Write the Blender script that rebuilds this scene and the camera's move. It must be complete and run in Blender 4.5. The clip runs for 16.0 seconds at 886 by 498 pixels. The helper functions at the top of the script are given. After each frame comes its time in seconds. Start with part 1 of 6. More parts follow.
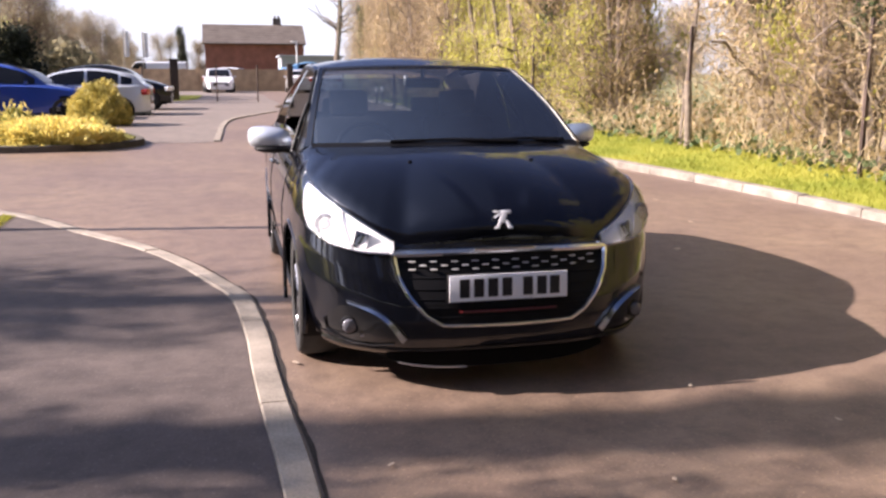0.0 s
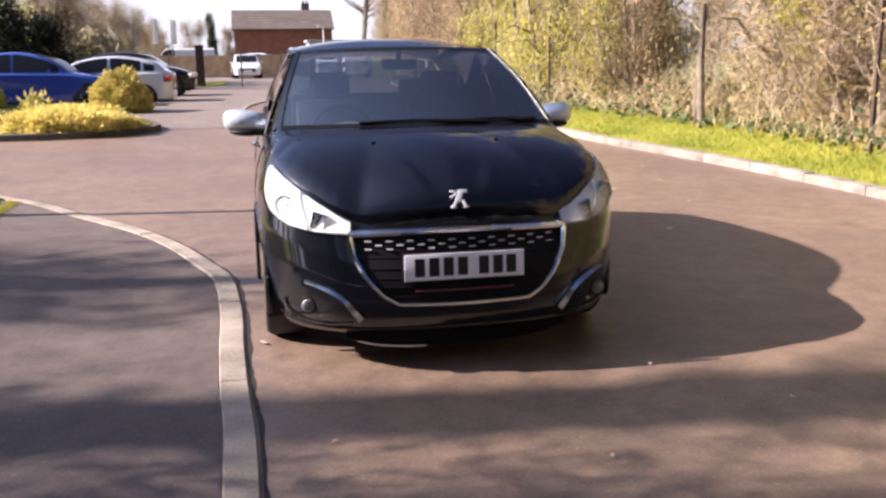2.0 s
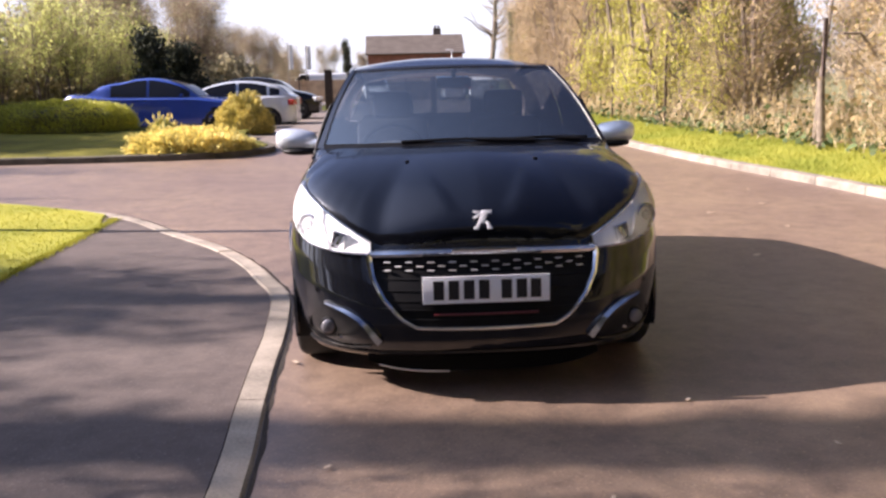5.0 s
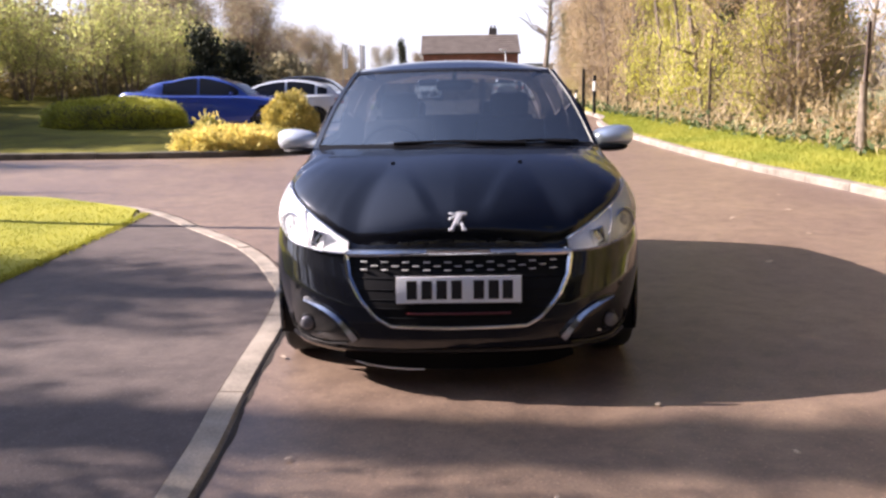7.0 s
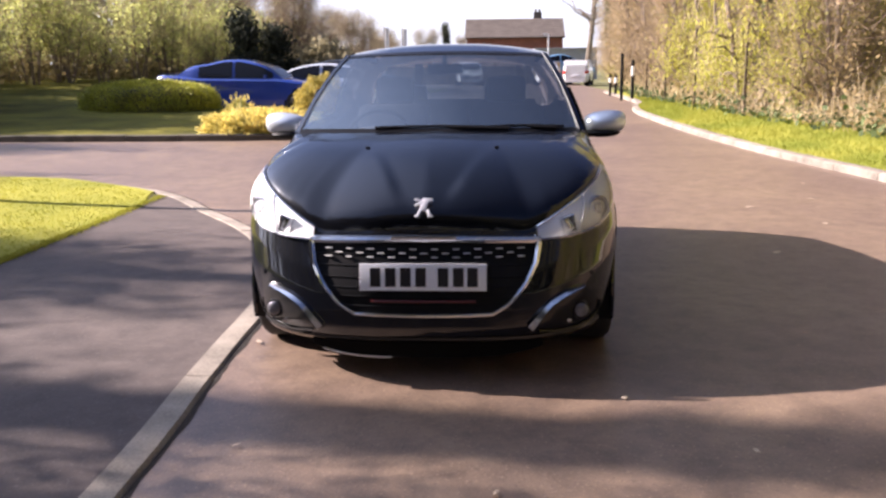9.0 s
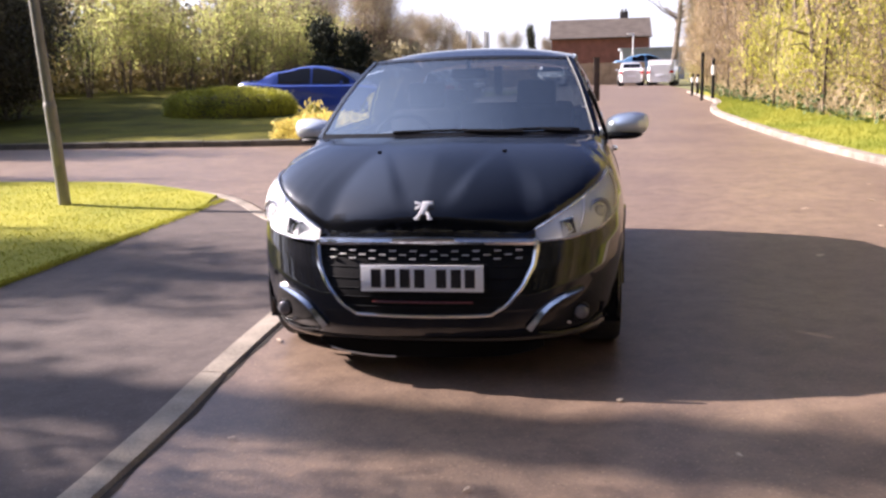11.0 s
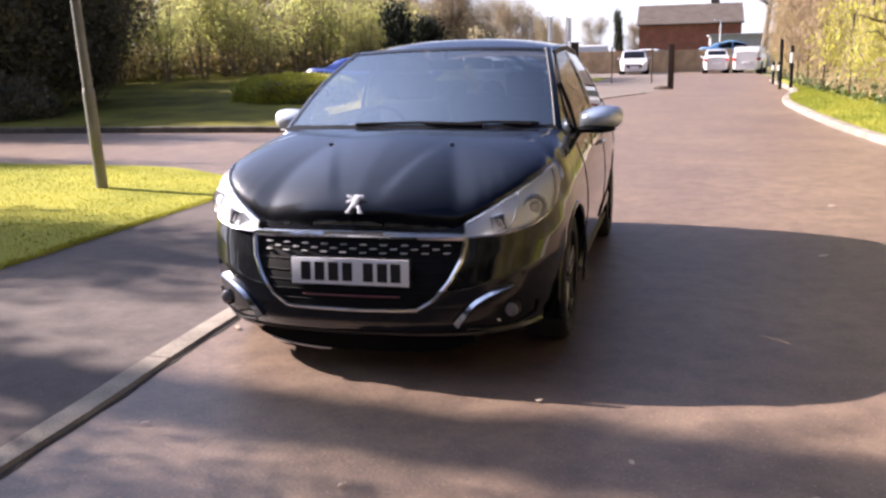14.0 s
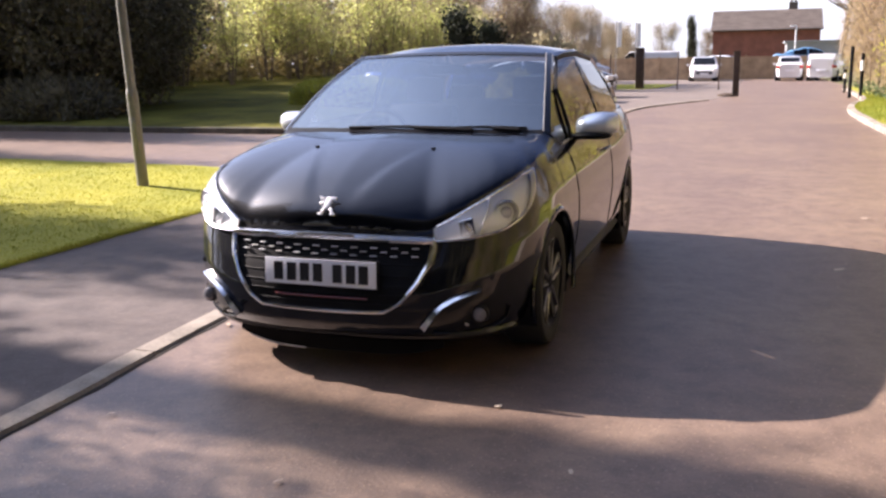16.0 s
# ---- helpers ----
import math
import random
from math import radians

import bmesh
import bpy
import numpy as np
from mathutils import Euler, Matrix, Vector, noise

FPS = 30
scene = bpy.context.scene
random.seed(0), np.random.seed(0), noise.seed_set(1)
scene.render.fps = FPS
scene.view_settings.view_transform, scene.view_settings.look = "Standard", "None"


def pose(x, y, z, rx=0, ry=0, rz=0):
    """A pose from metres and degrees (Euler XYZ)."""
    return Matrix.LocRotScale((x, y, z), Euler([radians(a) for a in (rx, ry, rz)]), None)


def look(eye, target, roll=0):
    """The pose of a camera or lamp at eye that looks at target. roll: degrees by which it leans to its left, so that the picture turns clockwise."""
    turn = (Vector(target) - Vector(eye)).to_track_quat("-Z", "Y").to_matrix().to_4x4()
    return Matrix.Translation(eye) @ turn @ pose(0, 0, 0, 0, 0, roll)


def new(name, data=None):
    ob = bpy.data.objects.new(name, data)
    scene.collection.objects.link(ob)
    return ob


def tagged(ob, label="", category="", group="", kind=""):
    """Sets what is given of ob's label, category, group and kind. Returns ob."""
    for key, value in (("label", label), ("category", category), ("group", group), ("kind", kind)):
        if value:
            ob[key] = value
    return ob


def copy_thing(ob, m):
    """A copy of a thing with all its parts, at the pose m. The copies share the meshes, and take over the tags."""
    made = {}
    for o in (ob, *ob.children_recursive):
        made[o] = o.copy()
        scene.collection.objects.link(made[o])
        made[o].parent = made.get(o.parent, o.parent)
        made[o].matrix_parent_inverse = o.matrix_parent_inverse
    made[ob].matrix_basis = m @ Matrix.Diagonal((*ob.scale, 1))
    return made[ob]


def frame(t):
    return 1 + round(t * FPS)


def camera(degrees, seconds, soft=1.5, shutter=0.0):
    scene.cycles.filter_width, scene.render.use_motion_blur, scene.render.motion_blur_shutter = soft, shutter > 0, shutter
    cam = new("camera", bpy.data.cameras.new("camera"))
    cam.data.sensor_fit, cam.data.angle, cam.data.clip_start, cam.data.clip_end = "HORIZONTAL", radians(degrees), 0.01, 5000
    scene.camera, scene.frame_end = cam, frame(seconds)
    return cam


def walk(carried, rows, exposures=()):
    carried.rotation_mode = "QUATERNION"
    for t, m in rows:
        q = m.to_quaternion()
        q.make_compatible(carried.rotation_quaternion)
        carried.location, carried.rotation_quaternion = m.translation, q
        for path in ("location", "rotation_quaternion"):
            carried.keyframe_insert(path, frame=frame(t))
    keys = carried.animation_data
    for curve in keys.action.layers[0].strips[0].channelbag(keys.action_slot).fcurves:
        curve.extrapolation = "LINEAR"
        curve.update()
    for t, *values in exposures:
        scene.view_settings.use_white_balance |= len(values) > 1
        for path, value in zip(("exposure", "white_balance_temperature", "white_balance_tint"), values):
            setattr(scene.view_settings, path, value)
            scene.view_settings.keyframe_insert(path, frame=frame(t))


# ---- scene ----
cam = camera(52.5, 16.0, soft=2.6)
PATH = [
    (0, (-1.136, -3.537, 1.363), (-0.678, -1.629, 0.978), 0.2),
    (0.5, (-1.067, -3.534, 1.353), (-0.599, -1.63, 0.959), 0.1),
    (1, (-0.97, -3.564, 1.351), (-0.499, -1.66, 0.959), -0.2),
    (1.5, (-0.885, -3.592, 1.352), (-0.443, -1.687, 0.936), -0.5),
    (2, (-0.823, -3.635, 1.351), (-0.438, -1.718, 0.93), -0.7),
    (2.5, (-0.754, -3.632, 1.336), (-0.398, -1.71, 0.91), -0.4),
    (3, (-0.683, -3.628, 1.325), (-0.347, -1.693, 0.946), -0.6),
    (3.5, (-0.592, -3.586, 1.313), (-0.321, -1.634, 0.969), -0.6),
    (4, (-0.515, -3.56, 1.306), (-0.317, -1.599, 0.963), -0.7),
    (4.2, (-0.484, -3.531, 1.307), (-0.321, -1.572, 0.941), -1.1),
    (6.5, (-0.105, -3.637, 1.327), (-0.082, -1.672, 0.96), -0.6),
    (7, (-0.024, -3.637, 1.326), (-0.045, -1.671, 0.96), -0.8),
    (7.5, (0.056, -3.619, 1.31), (0.039, -1.656, 0.929), -1.2),
    (8, (0.143, -3.606, 1.303), (0.086, -1.639, 0.944), -0.1),
    (8.5, (0.245, -3.573, 1.311), (0.144, -1.615, 0.914), -0.2),
    (9, (0.3, -3.56, 1.319), (0.181, -1.604, 0.921), -0.6),
    (9.5, (0.373, -3.53, 1.313), (0.221, -1.575, 0.918), -1.1),
    (9.7, (0.407, -3.559, 1.312), (0.225, -1.607, 0.915), -1.2),
    (11.8, (0.857, -3.601, 1.332), (0.51, -1.669, 0.945), -1.3),
    (12, (0.904, -3.571, 1.322), (0.546, -1.643, 0.932), -1.1),
    (12.5, (1.019, -3.535, 1.325), (0.58, -1.623, 0.936), -0.7),
    (13, (1.091, -3.506, 1.332), (0.621, -1.607, 0.919), -1.1),
    (13.5, (1.199, -3.48, 1.338), (0.715, -1.587, 0.909), -1.3),
    (14, (1.312, -3.449, 1.341), (0.815, -1.557, 0.927), -1.4),
    (14.5, (1.43, -3.45, 1.351), (0.896, -1.566, 0.945), -1.6),
    (15, (1.532, -3.446, 1.343), (0.914, -1.587, 0.941), -1.8),
    (15.5, (1.612, -3.378, 1.324), (0.981, -1.526, 0.909), -1.1),
    (16, (1.715, -3.344, 1.334), (1.072, -1.493, 0.932), -0.9),
]
walk(cam, [(t, look(eye, target, roll)) for t, eye, target, roll in PATH], [(0.0, 1.72, 6120, 23), (9.0, 1.76, 6090, 23), (16.0, 1.82, 6080, 22)])

# ---- world, sun ----
SUN = Vector((1.65, -0.20, -1.0)).normalized()
world = bpy.data.worlds.new("sky")
world.use_nodes = True
scene.world = world
wn = world.node_tree
sky = wn.nodes.new("ShaderNodeTexSky")
sky.sky_type, sky.sun_disc = "NISHITA", False
sky.sun_elevation = math.asin(-SUN.z)
sky.sun_rotation = math.atan2(-SUN.x, -SUN.y)
sky.air_density, sky.dust_density, sky.ozone_density = 1.0, 1.7, 1.0
# bright haze low over the horizon and a hazy glow on the sun's side of the sky
glow = wn.nodes.new("ShaderNodeTexSky")
glow.sky_type, glow.sun_disc = "NISHITA", False
glow.sun_elevation, glow.sun_rotation = sky.sun_elevation, sky.sun_rotation
glow.air_density, glow.dust_density, glow.ozone_density = 1.0, 5.0, 1.0
band = wn.nodes.new("ShaderNodeTexGradient")
band.texture_mapping.mapping_x = "Z"
ramp = wn.nodes.new("ShaderNodeValToRGB")
ramp.color_ramp.elements[0].position, ramp.color_ramp.elements[0].color = 0.095, (4.4, 4.5, 4.6, 1)
ramp.color_ramp.elements[1].position, ramp.color_ramp.elements[1].color = 0.75, (0.03, 0.04, 0.12, 1)
mid = ramp.color_ramp.elements.new(0.21)
mid.color = (0.30, 0.38, 0.72, 1)
wn.links.new(band.outputs[0], ramp.inputs[0])
both = wn.nodes.new("ShaderNodeVectorMath")
both.operation = "MULTIPLY_ADD"
both.inputs[1].default_value = (0.05, 0.06, 0.08)
wn.links.new(sky.outputs[0], both.inputs[0])
wn.links.new(ramp.outputs[0], both.inputs[2])
haze = wn.nodes.new("ShaderNodeVectorMath")
haze.operation = "MULTIPLY_ADD"
haze.inputs[1].default_value = (0.13, 0.145, 0.18)
wn.links.new(glow.outputs[0], haze.inputs[0])
wn.links.new(both.outputs[0], haze.inputs[2])
# the wide bright ring of a hazy sky round the sun
ring = wn.nodes.new("ShaderNodeTexGradient")
ring.gradient_type = "SPHERICAL"
ring.texture_mapping.vector_type = "POINT"
ring.texture_mapping.scale = (0.8, 0.8, 0.8)
ring.texture_mapping.translation = 0.8 * SUN
fall = wn.nodes.new("ShaderNodeValToRGB")
fall.color_ramp.elements[0].position, fall.color_ramp.elements[0].color = 0.0, (0, 0, 0, 1)
fall.color_ramp.elements[1].position, fall.color_ramp.elements[1].color = 1.0, (8.0, 8.4, 9.0, 1)
for at_, c_ in ((0.22, (0.60, 0.80, 1.15, 1)), (0.5, (4.0, 4.7, 6.0, 1))):
    fall.color_ramp.elements.new(at_).color = c_
wn.links.new(ring.outputs[0], fall.inputs[0])
total = wn.nodes.new("ShaderNodeVectorMath")
wn.links.new(haze.outputs[0], total.inputs[0])
wn.links.new(fall.outputs[0], total.inputs[1])
wn.links.new(total.outputs[0], wn.nodes["Background"].inputs[0])
wn.nodes["Background"].inputs[1].default_value = 0.072
lamp = bpy.data.lights.new("sun", "SUN")
lamp.energy, lamp.angle, lamp.color = 5.0, radians(0.55), (1.0, 0.87, 0.72)
sun_ob = new("sun", lamp)
sun_ob.matrix_world = look((-20, 3, 15), Vector((-20, 3, 15)) + SUN)


# ---- materials ----
def mat(name, col, rough=0.6, metal=0.0, coat=0.0, var=0.25, size=3.0, fine=40.0, bump=0.2, col2=None, spec=0.5, obj=0.0, leaf=0.0, island=0.0, depth=0.004):
    """A surface with colour variation at two scales and fine relief; obj / island vary the value from piece to piece."""
    m = bpy.data.materials.new(name)
    m.use_nodes = True
    nt = m.node_tree
    bs = nt.nodes["Principled BSDF"]
    bs.inputs["Roughness"].default_value, bs.inputs["Metallic"].default_value = rough, metal
    bs.inputs["Coat Weight"].default_value, bs.inputs["Coat Roughness"].default_value = coat, 0.02
    bs.inputs["Specular IOR Level"].default_value = spec
    c2 = col2 or tuple(c * (1 - var) for c in col)
    c1 = col if col2 else tuple(min(1, c * (1 + var)) for c in col)
    tc = nt.nodes.new("ShaderNodeTexCoord")
    n1, n2 = nt.nodes.new("ShaderNodeTexNoise"), nt.nodes.new("ShaderNodeTexNoise")
    for n, s, d in ((n1, size, 4), (n2, fine, 3)):
        n.inputs["Scale"].default_value, n.inputs["Detail"].default_value = s, d
        nt.links.new(tc.outputs["Object"], n.inputs["Vector"])
    ad = nt.nodes.new("ShaderNodeMath")
    ad.operation = "MULTIPLY_ADD"
    ad.inputs[1].default_value, ad.inputs[2].default_value = 0.5, -0.25
    nt.links.new(n2.outputs["Fac"], ad.inputs[0])
    su = nt.nodes.new("ShaderNodeMath")
    nt.links.new(n1.outputs["Fac"], su.inputs[0])
    nt.links.new(ad.outputs[0], su.inputs[1])
    ra = nt.nodes.new("ShaderNodeValToRGB")
    ra.color_ramp.elements[0].position, ra.color_ramp.elements[1].position = 0.3, 0.7
    ra.color_ramp.elements[0].color, ra.color_ramp.elements[1].color = (*c2, 1), (*c1, 1)
    nt.links.new(su.outputs[0], ra.inputs[0])
    out = ra.outputs[0]
    if obj or island:
        src = nt.nodes.new("ShaderNodeNewGeometry" if island else "ShaderNodeObjectInfo")
        mr = nt.nodes.new("ShaderNodeMapRange")
        k = island or obj
        mr.inputs["To Min"].default_value, mr.inputs["To Max"].default_value = 1 - k, 1 + k
        nt.links.new(src.outputs["Random Per Island" if island else "Random"], mr.inputs["Value"])
        mx = nt.nodes.new("ShaderNodeVectorMath")
        mx.operation = "SCALE"
        nt.links.new(out, mx.inputs[0])
        nt.links.new(mr.outputs[0], mx.inputs["Scale"])
        out = mx.outputs[0]
    nt.links.new(out, bs.inputs["Base Color"])
    if bump:
        bp = nt.nodes.new("ShaderNodeBump")
        bp.inputs["Strength"].default_value, bp.inputs["Distance"].default_value = bump, depth
        nt.links.new(n2.outputs["Fac"], bp.inputs["Height"])
        nt.links.new(bp.outputs[0], bs.inputs["Normal"])
    if leaf:
        tr = nt.nodes.new("ShaderNodeBsdfTranslucent")
        nt.links.new(out, tr.inputs[0])
        ms = nt.nodes.new("ShaderNodeMixShader")
        ms.inputs[0].default_value = leaf
        nt.links.new(bs.outputs[0], ms.inputs[1])
        nt.links.new(tr.outputs[0], ms.inputs[2])
        nt.links.new(ms.outputs[0], nt.nodes["Material Output"].inputs[0])
    return m


def tarmac(name, col, worn, rough=0.6, grit=0.35):
    """Old tarmac: broad worn areas, hand-sized blotches, pale and dark stone chips in the surface, fine relief."""
    m = bpy.data.materials.new(name)
    m.use_nodes = True
    nt = m.node_tree
    bs = nt.nodes["Principled BSDF"]
    tc = nt.nodes.new("ShaderNodeTexCoord")

    def field(scale, detail, lo, hi, rg=0.6):
        n = nt.nodes.new("ShaderNodeTexNoise")
        n.inputs["Scale"].default_value, n.inputs["Detail"].default_value, n.inputs["Roughness"].default_value = scale, detail, rg
        nt.links.new(tc.outputs["Object"], n.inputs["Vector"])
        r = nt.nodes.new("ShaderNodeMapRange")
        r.inputs["From Min"].default_value, r.inputs["From Max"].default_value = lo, hi
        nt.links.new(n.outputs["Fac"], r.inputs["Value"])
        return r.outputs[0], n.outputs["Fac"]

    def mix(fac, a, b, amount=1.0):
        x = nt.nodes.new("ShaderNodeMix")
        x.data_type = "RGBA"
        k = nt.nodes.new("ShaderNodeMath")
        k.operation = "MULTIPLY"
        k.inputs[1].default_value = amount
        nt.links.new(fac, k.inputs[0])
        nt.links.new(k.outputs[0], x.inputs[0])
        for sock, v in ((x.inputs[6], a), (x.inputs[7], b)):
            if isinstance(v, tuple):
                sock.default_value = (*v, 1)
            else:
                nt.links.new(v, sock)
        return x.outputs[2]

    broad, _ = field(0.55, 3, 0.36, 0.64)
    blot, _ = field(5.5, 6, 0.40, 0.68, 0.72)
    chips, raw_chips = field(70, 2, 0.60, 0.72)
    pits, _ = field(45, 3, 0.57, 0.70)
    c = mix(broad, col, worn, 0.8)
    c = mix(blot, c, tuple(v * 0.55 for v in col), 0.75)
    c = mix(pits, c, tuple(v * 0.42 for v in col), grit)
    c = mix(chips, c, tuple(min(1, v * 1.9 + 0.03) for v in worn), grit)
    nt.links.new(c, bs.inputs["Base Color"])
    bs.inputs["Roughness"].default_value = rough
    bp = nt.nodes.new("ShaderNodeBump")
    bp.inputs["Strength"].default_value, bp.inputs["Distance"].default_value = 0.4, 0.005
    nt.links.new(raw_chips, bp.inputs["Height"])
    nt.links.new(bp.outputs[0], bs.inputs["Normal"])
    return m


def glass(name, tint=(0.5, 0.55, 0.55), mirror=0.1, rough=0.0, col=(1, 1, 1), dust=0.0):
    """Thin window glass: lets tinted light straight through and reflects more at a glancing angle."""
    m = bpy.data.materials.new(name)
    m.use_nodes = True
    nt = m.node_tree
    nt.nodes.remove(nt.nodes["Principled BSDF"])
    tr, gl, fr, ms = (nt.nodes.new(k) for k in ("ShaderNodeBsdfTransparent", "ShaderNodeBsdfGlossy", "ShaderNodeFresnel", "ShaderNodeMixShader"))
    tr.inputs[0].default_value = (*tint, 1)
    gl.inputs["Roughness"].default_value = rough
    gl.inputs["Color"].default_value = (*col, 1)
    fr.inputs[0].default_value = 1.45 + mirror
    for a, b in ((fr.outputs[0], ms.inputs[0]), (tr.outputs[0], ms.inputs[1]), (gl.outputs[0], ms.inputs[2]), (ms.outputs[0], nt.nodes["Material Output"].inputs[0])):
        nt.links.new(a, b)
    if dust:
        df, md = nt.nodes.new("ShaderNodeBsdfDiffuse"), nt.nodes.new("ShaderNodeMixShader")
        df.inputs[0].default_value = (0.66, 0.78, 0.92, 1)
        md.inputs[0].default_value = dust
        nt.links.new(ms.outputs[0], md.inputs[1])
        nt.links.new(df.outputs[0], md.inputs[2])
        nt.links.new(md.outputs[0], nt.nodes["Material Output"].inputs[0])
    return m


M_ROAD = tarmac("asphalt_road", (0.166, 0.116, 0.091), (0.242, 0.175, 0.121), 0.48, 0.5)
M_PATH = tarmac("asphalt_path", (0.080, 0.060, 0.053), (0.108, 0.083, 0.071), 0.8, 0.35)
M_KERB = mat("kerb_concrete", (0.245, 0.212, 0.172), 0.88, var=0.38, size=4, fine=90, bump=0.35, obj=0.14)
M_GRASS = mat("grass", (0.315, 0.305, 0.048), 0.85, spec=0.15, size=0.9, fine=28, bump=0.5, col2=(0.18, 0.205, 0.028), depth=0.03)
M_LAWN = mat("lawn_grass", (0.365, 0.345, 0.050), 0.85, spec=0.15, size=0.9, fine=28, bump=0.5, col2=(0.21, 0.225, 0.03), depth=0.03)
M_LAWN_BLADE = mat("lawn_blades", (0.39, 0.37, 0.053), 0.7, spec=0.15, size=0.9, fine=12, bump=0, col2=(0.23, 0.25, 0.03), island=0.1, leaf=0.4)
M_BLADE = mat("grass_blades", (0.315, 0.31, 0.048), 0.7, spec=0.15, size=0.9, fine=12, bump=0, col2=(0.18, 0.22, 0.028), island=0.12, leaf=0.4)
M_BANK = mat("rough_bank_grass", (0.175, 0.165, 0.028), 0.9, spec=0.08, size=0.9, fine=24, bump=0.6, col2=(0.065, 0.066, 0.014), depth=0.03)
M_SOIL = mat("soil", (0.07, 0.05, 0.035), 0.95, var=0.4, size=2, fine=30, bump=0.6, depth=0.03)
M_FIELD = mat("field", (0.14, 0.14, 0.05), 0.95, var=0.3, size=0.2, fine=4, bump=0.3)
# darker copy of the kerb concrete; the bank kerb's shade is in its colour
M_KERBD = mat("shaded_kerb_concrete", (0.085, 0.075, 0.058), 0.92, var=0.4, size=4, fine=70, bump=0.4, obj=0.2)
M_LEAF_H = mat("leaf_hazy_brown", (0.44, 0.39, 0.23), 0.75, size=0.6, fine=7, bump=0, col2=(0.30, 0.27, 0.16), island=0.25, leaf=0.5)
# gutter dirt, made darker to hold the shade of the kerb face
M_GUTTER = mat("gutter_dirt_and_shade", (0.030, 0.022, 0.016), 0.95, var=0.4, size=8, fine=60, bump=0.5, depth=0.01)
M_BARK = mat("bark", (0.18, 0.145, 0.11), 0.9, var=0.35, size=6, fine=45, bump=0.8, depth=0.02)
M_TWIG = mat("twigs", (0.34, 0.26, 0.17), 0.85, size=1.2, fine=9, bump=0, col2=(0.20, 0.15, 0.10), island=0.4)
M_STRAW = mat("dry_stems", (0.54, 0.44, 0.27), 0.85, size=1.2, fine=9, bump=0, col2=(0.34, 0.27, 0.16), island=0.4)
M_LEAF_Y = mat("leaf_yellow_green", (0.54, 0.53, 0.10), 0.6, size=0.5, fine=7, bump=0, col2=(0.38, 0.37, 0.08), island=0.25, leaf=0.6)
M_LEAF_B = mat("leaf_brown", (0.48, 0.37, 0.19), 0.75, size=0.6, fine=7, bump=0, col2=(0.36, 0.27, 0.13), island=0.25, leaf=0.6)
M_LEAF_G = mat("leaf_olive", (0.62, 0.67, 0.22), 0.6, size=0.4, fine=5, bump=0, col2=(0.42, 0.44, 0.15), island=0.35, leaf=0.65)
M_LEAF_U = mat("undergrowth_leaf", (0.44, 0.37, 0.17), 0.7, size=0.6, fine=6, bump=0, col2=(0.16, 0.125, 0.06), island=0.4, leaf=0.3)
M_LEAF_D = mat("leaf_dark", (0.17, 0.16, 0.105), 0.7, spec=0.2, size=0.6, fine=6, bump=0, col2=(0.10, 0.096, 0.062), island=0.35, leaf=0.15)
M_CONIFER = mat("conifer_needles", (0.055, 0.065, 0.038), 0.7, spec=0.2, size=0.6, fine=6, bump=0, col2=(0.034, 0.040, 0.025), island=0.35, leaf=0.15)
M_IVY = mat("ivy_leaf", (0.13, 0.165, 0.065), 0.75, spec=0.15, size=0.8, fine=7, bump=0, col2=(0.055, 0.08, 0.035), island=0.35, leaf=0.15)
M_GOLD = mat("golden_foliage", (0.80, 0.69, 0.24), 0.6, size=2.0, fine=12, bump=0, col2=(0.56, 0.48, 0.12), island=0.3, leaf=0.4)
M_OLIVE = mat("golden_olive_foliage", (0.78, 0.66, 0.20), 0.6, size=1.6, fine=12, bump=0, col2=(0.36, 0.31, 0.07), island=0.4, leaf=0.2)
M_PARK = tarmac("grey_parking_tarmac", (0.165, 0.135, 0.115), (0.22, 0.18, 0.15), 0.7, 0.2)
M_HEDGE = mat("hedge_leaf", (0.60, 0.60, 0.09), 0.5, size=1.0, fine=10, bump=0, col2=(0.28, 0.29, 0.035), island=0.35, leaf=0.25)
M_STEEL = mat("galvanised_steel", (0.24, 0.235, 0.22), 0.5, metal=0.6, var=0.15, size=4, fine=60, bump=0.1)
M_RUST = mat("rusty_iron", (0.055, 0.035, 0.027), 0.8, var=0.4, size=8, fine=60, bump=0.4)
M_WOOD = mat("dark_timber", (0.05, 0.034, 0.025), 0.85, var=0.35, size=5, fine=50, bump=0.5)
M_FENCE = mat("fence_timber", (0.42, 0.31, 0.19), 0.9, var=0.25, size=2, fine=40, bump=0.4, obj=0.18)
M_BRICK = mat("red_brick", (0.22, 0.085, 0.060), 0.9, var=0.2, size=1.2, fine=14, bump=0.3)
M_TILE = mat("brown_roof_tile", (0.105, 0.085, 0.072), 0.9, var=0.2, size=1.0, fine=9, bump=0.4)
M_WHITE = mat("white_paint", (0.72, 0.72, 0.70), 0.5, var=0.06, size=4, fine=40, bump=0.05)
M_GREY = mat("grey_sheet", (0.30, 0.31, 0.33), 0.6, var=0.1, size=2, fine=30, bump=0.05)
M_PAINT = mat("black_car_paint", (0.0022, 0.0025, 0.0045), 0.40, coat=1.0, var=0.2, size=20, fine=600, bump=0.0, spec=0.08)
M_PAINT.node_tree.nodes["Principled BSDF"].inputs["Coat IOR"].default_value = 1.55
M_PAINT.node_tree.nodes["Principled BSDF"].inputs["Specular Tint"].default_value = (0.55, 0.70, 1.0, 1)
M_FLECK = mat("bright_fleck", (0.85, 0.85, 0.86), 0.4, metal=0.4, var=0.03, size=8, fine=60, bump=0.0)
M_BLUE = mat("blue_car_paint", (0.012, 0.045, 0.30), 0.3, coat=1.0, var=0.08, size=20, fine=500, bump=0.0)
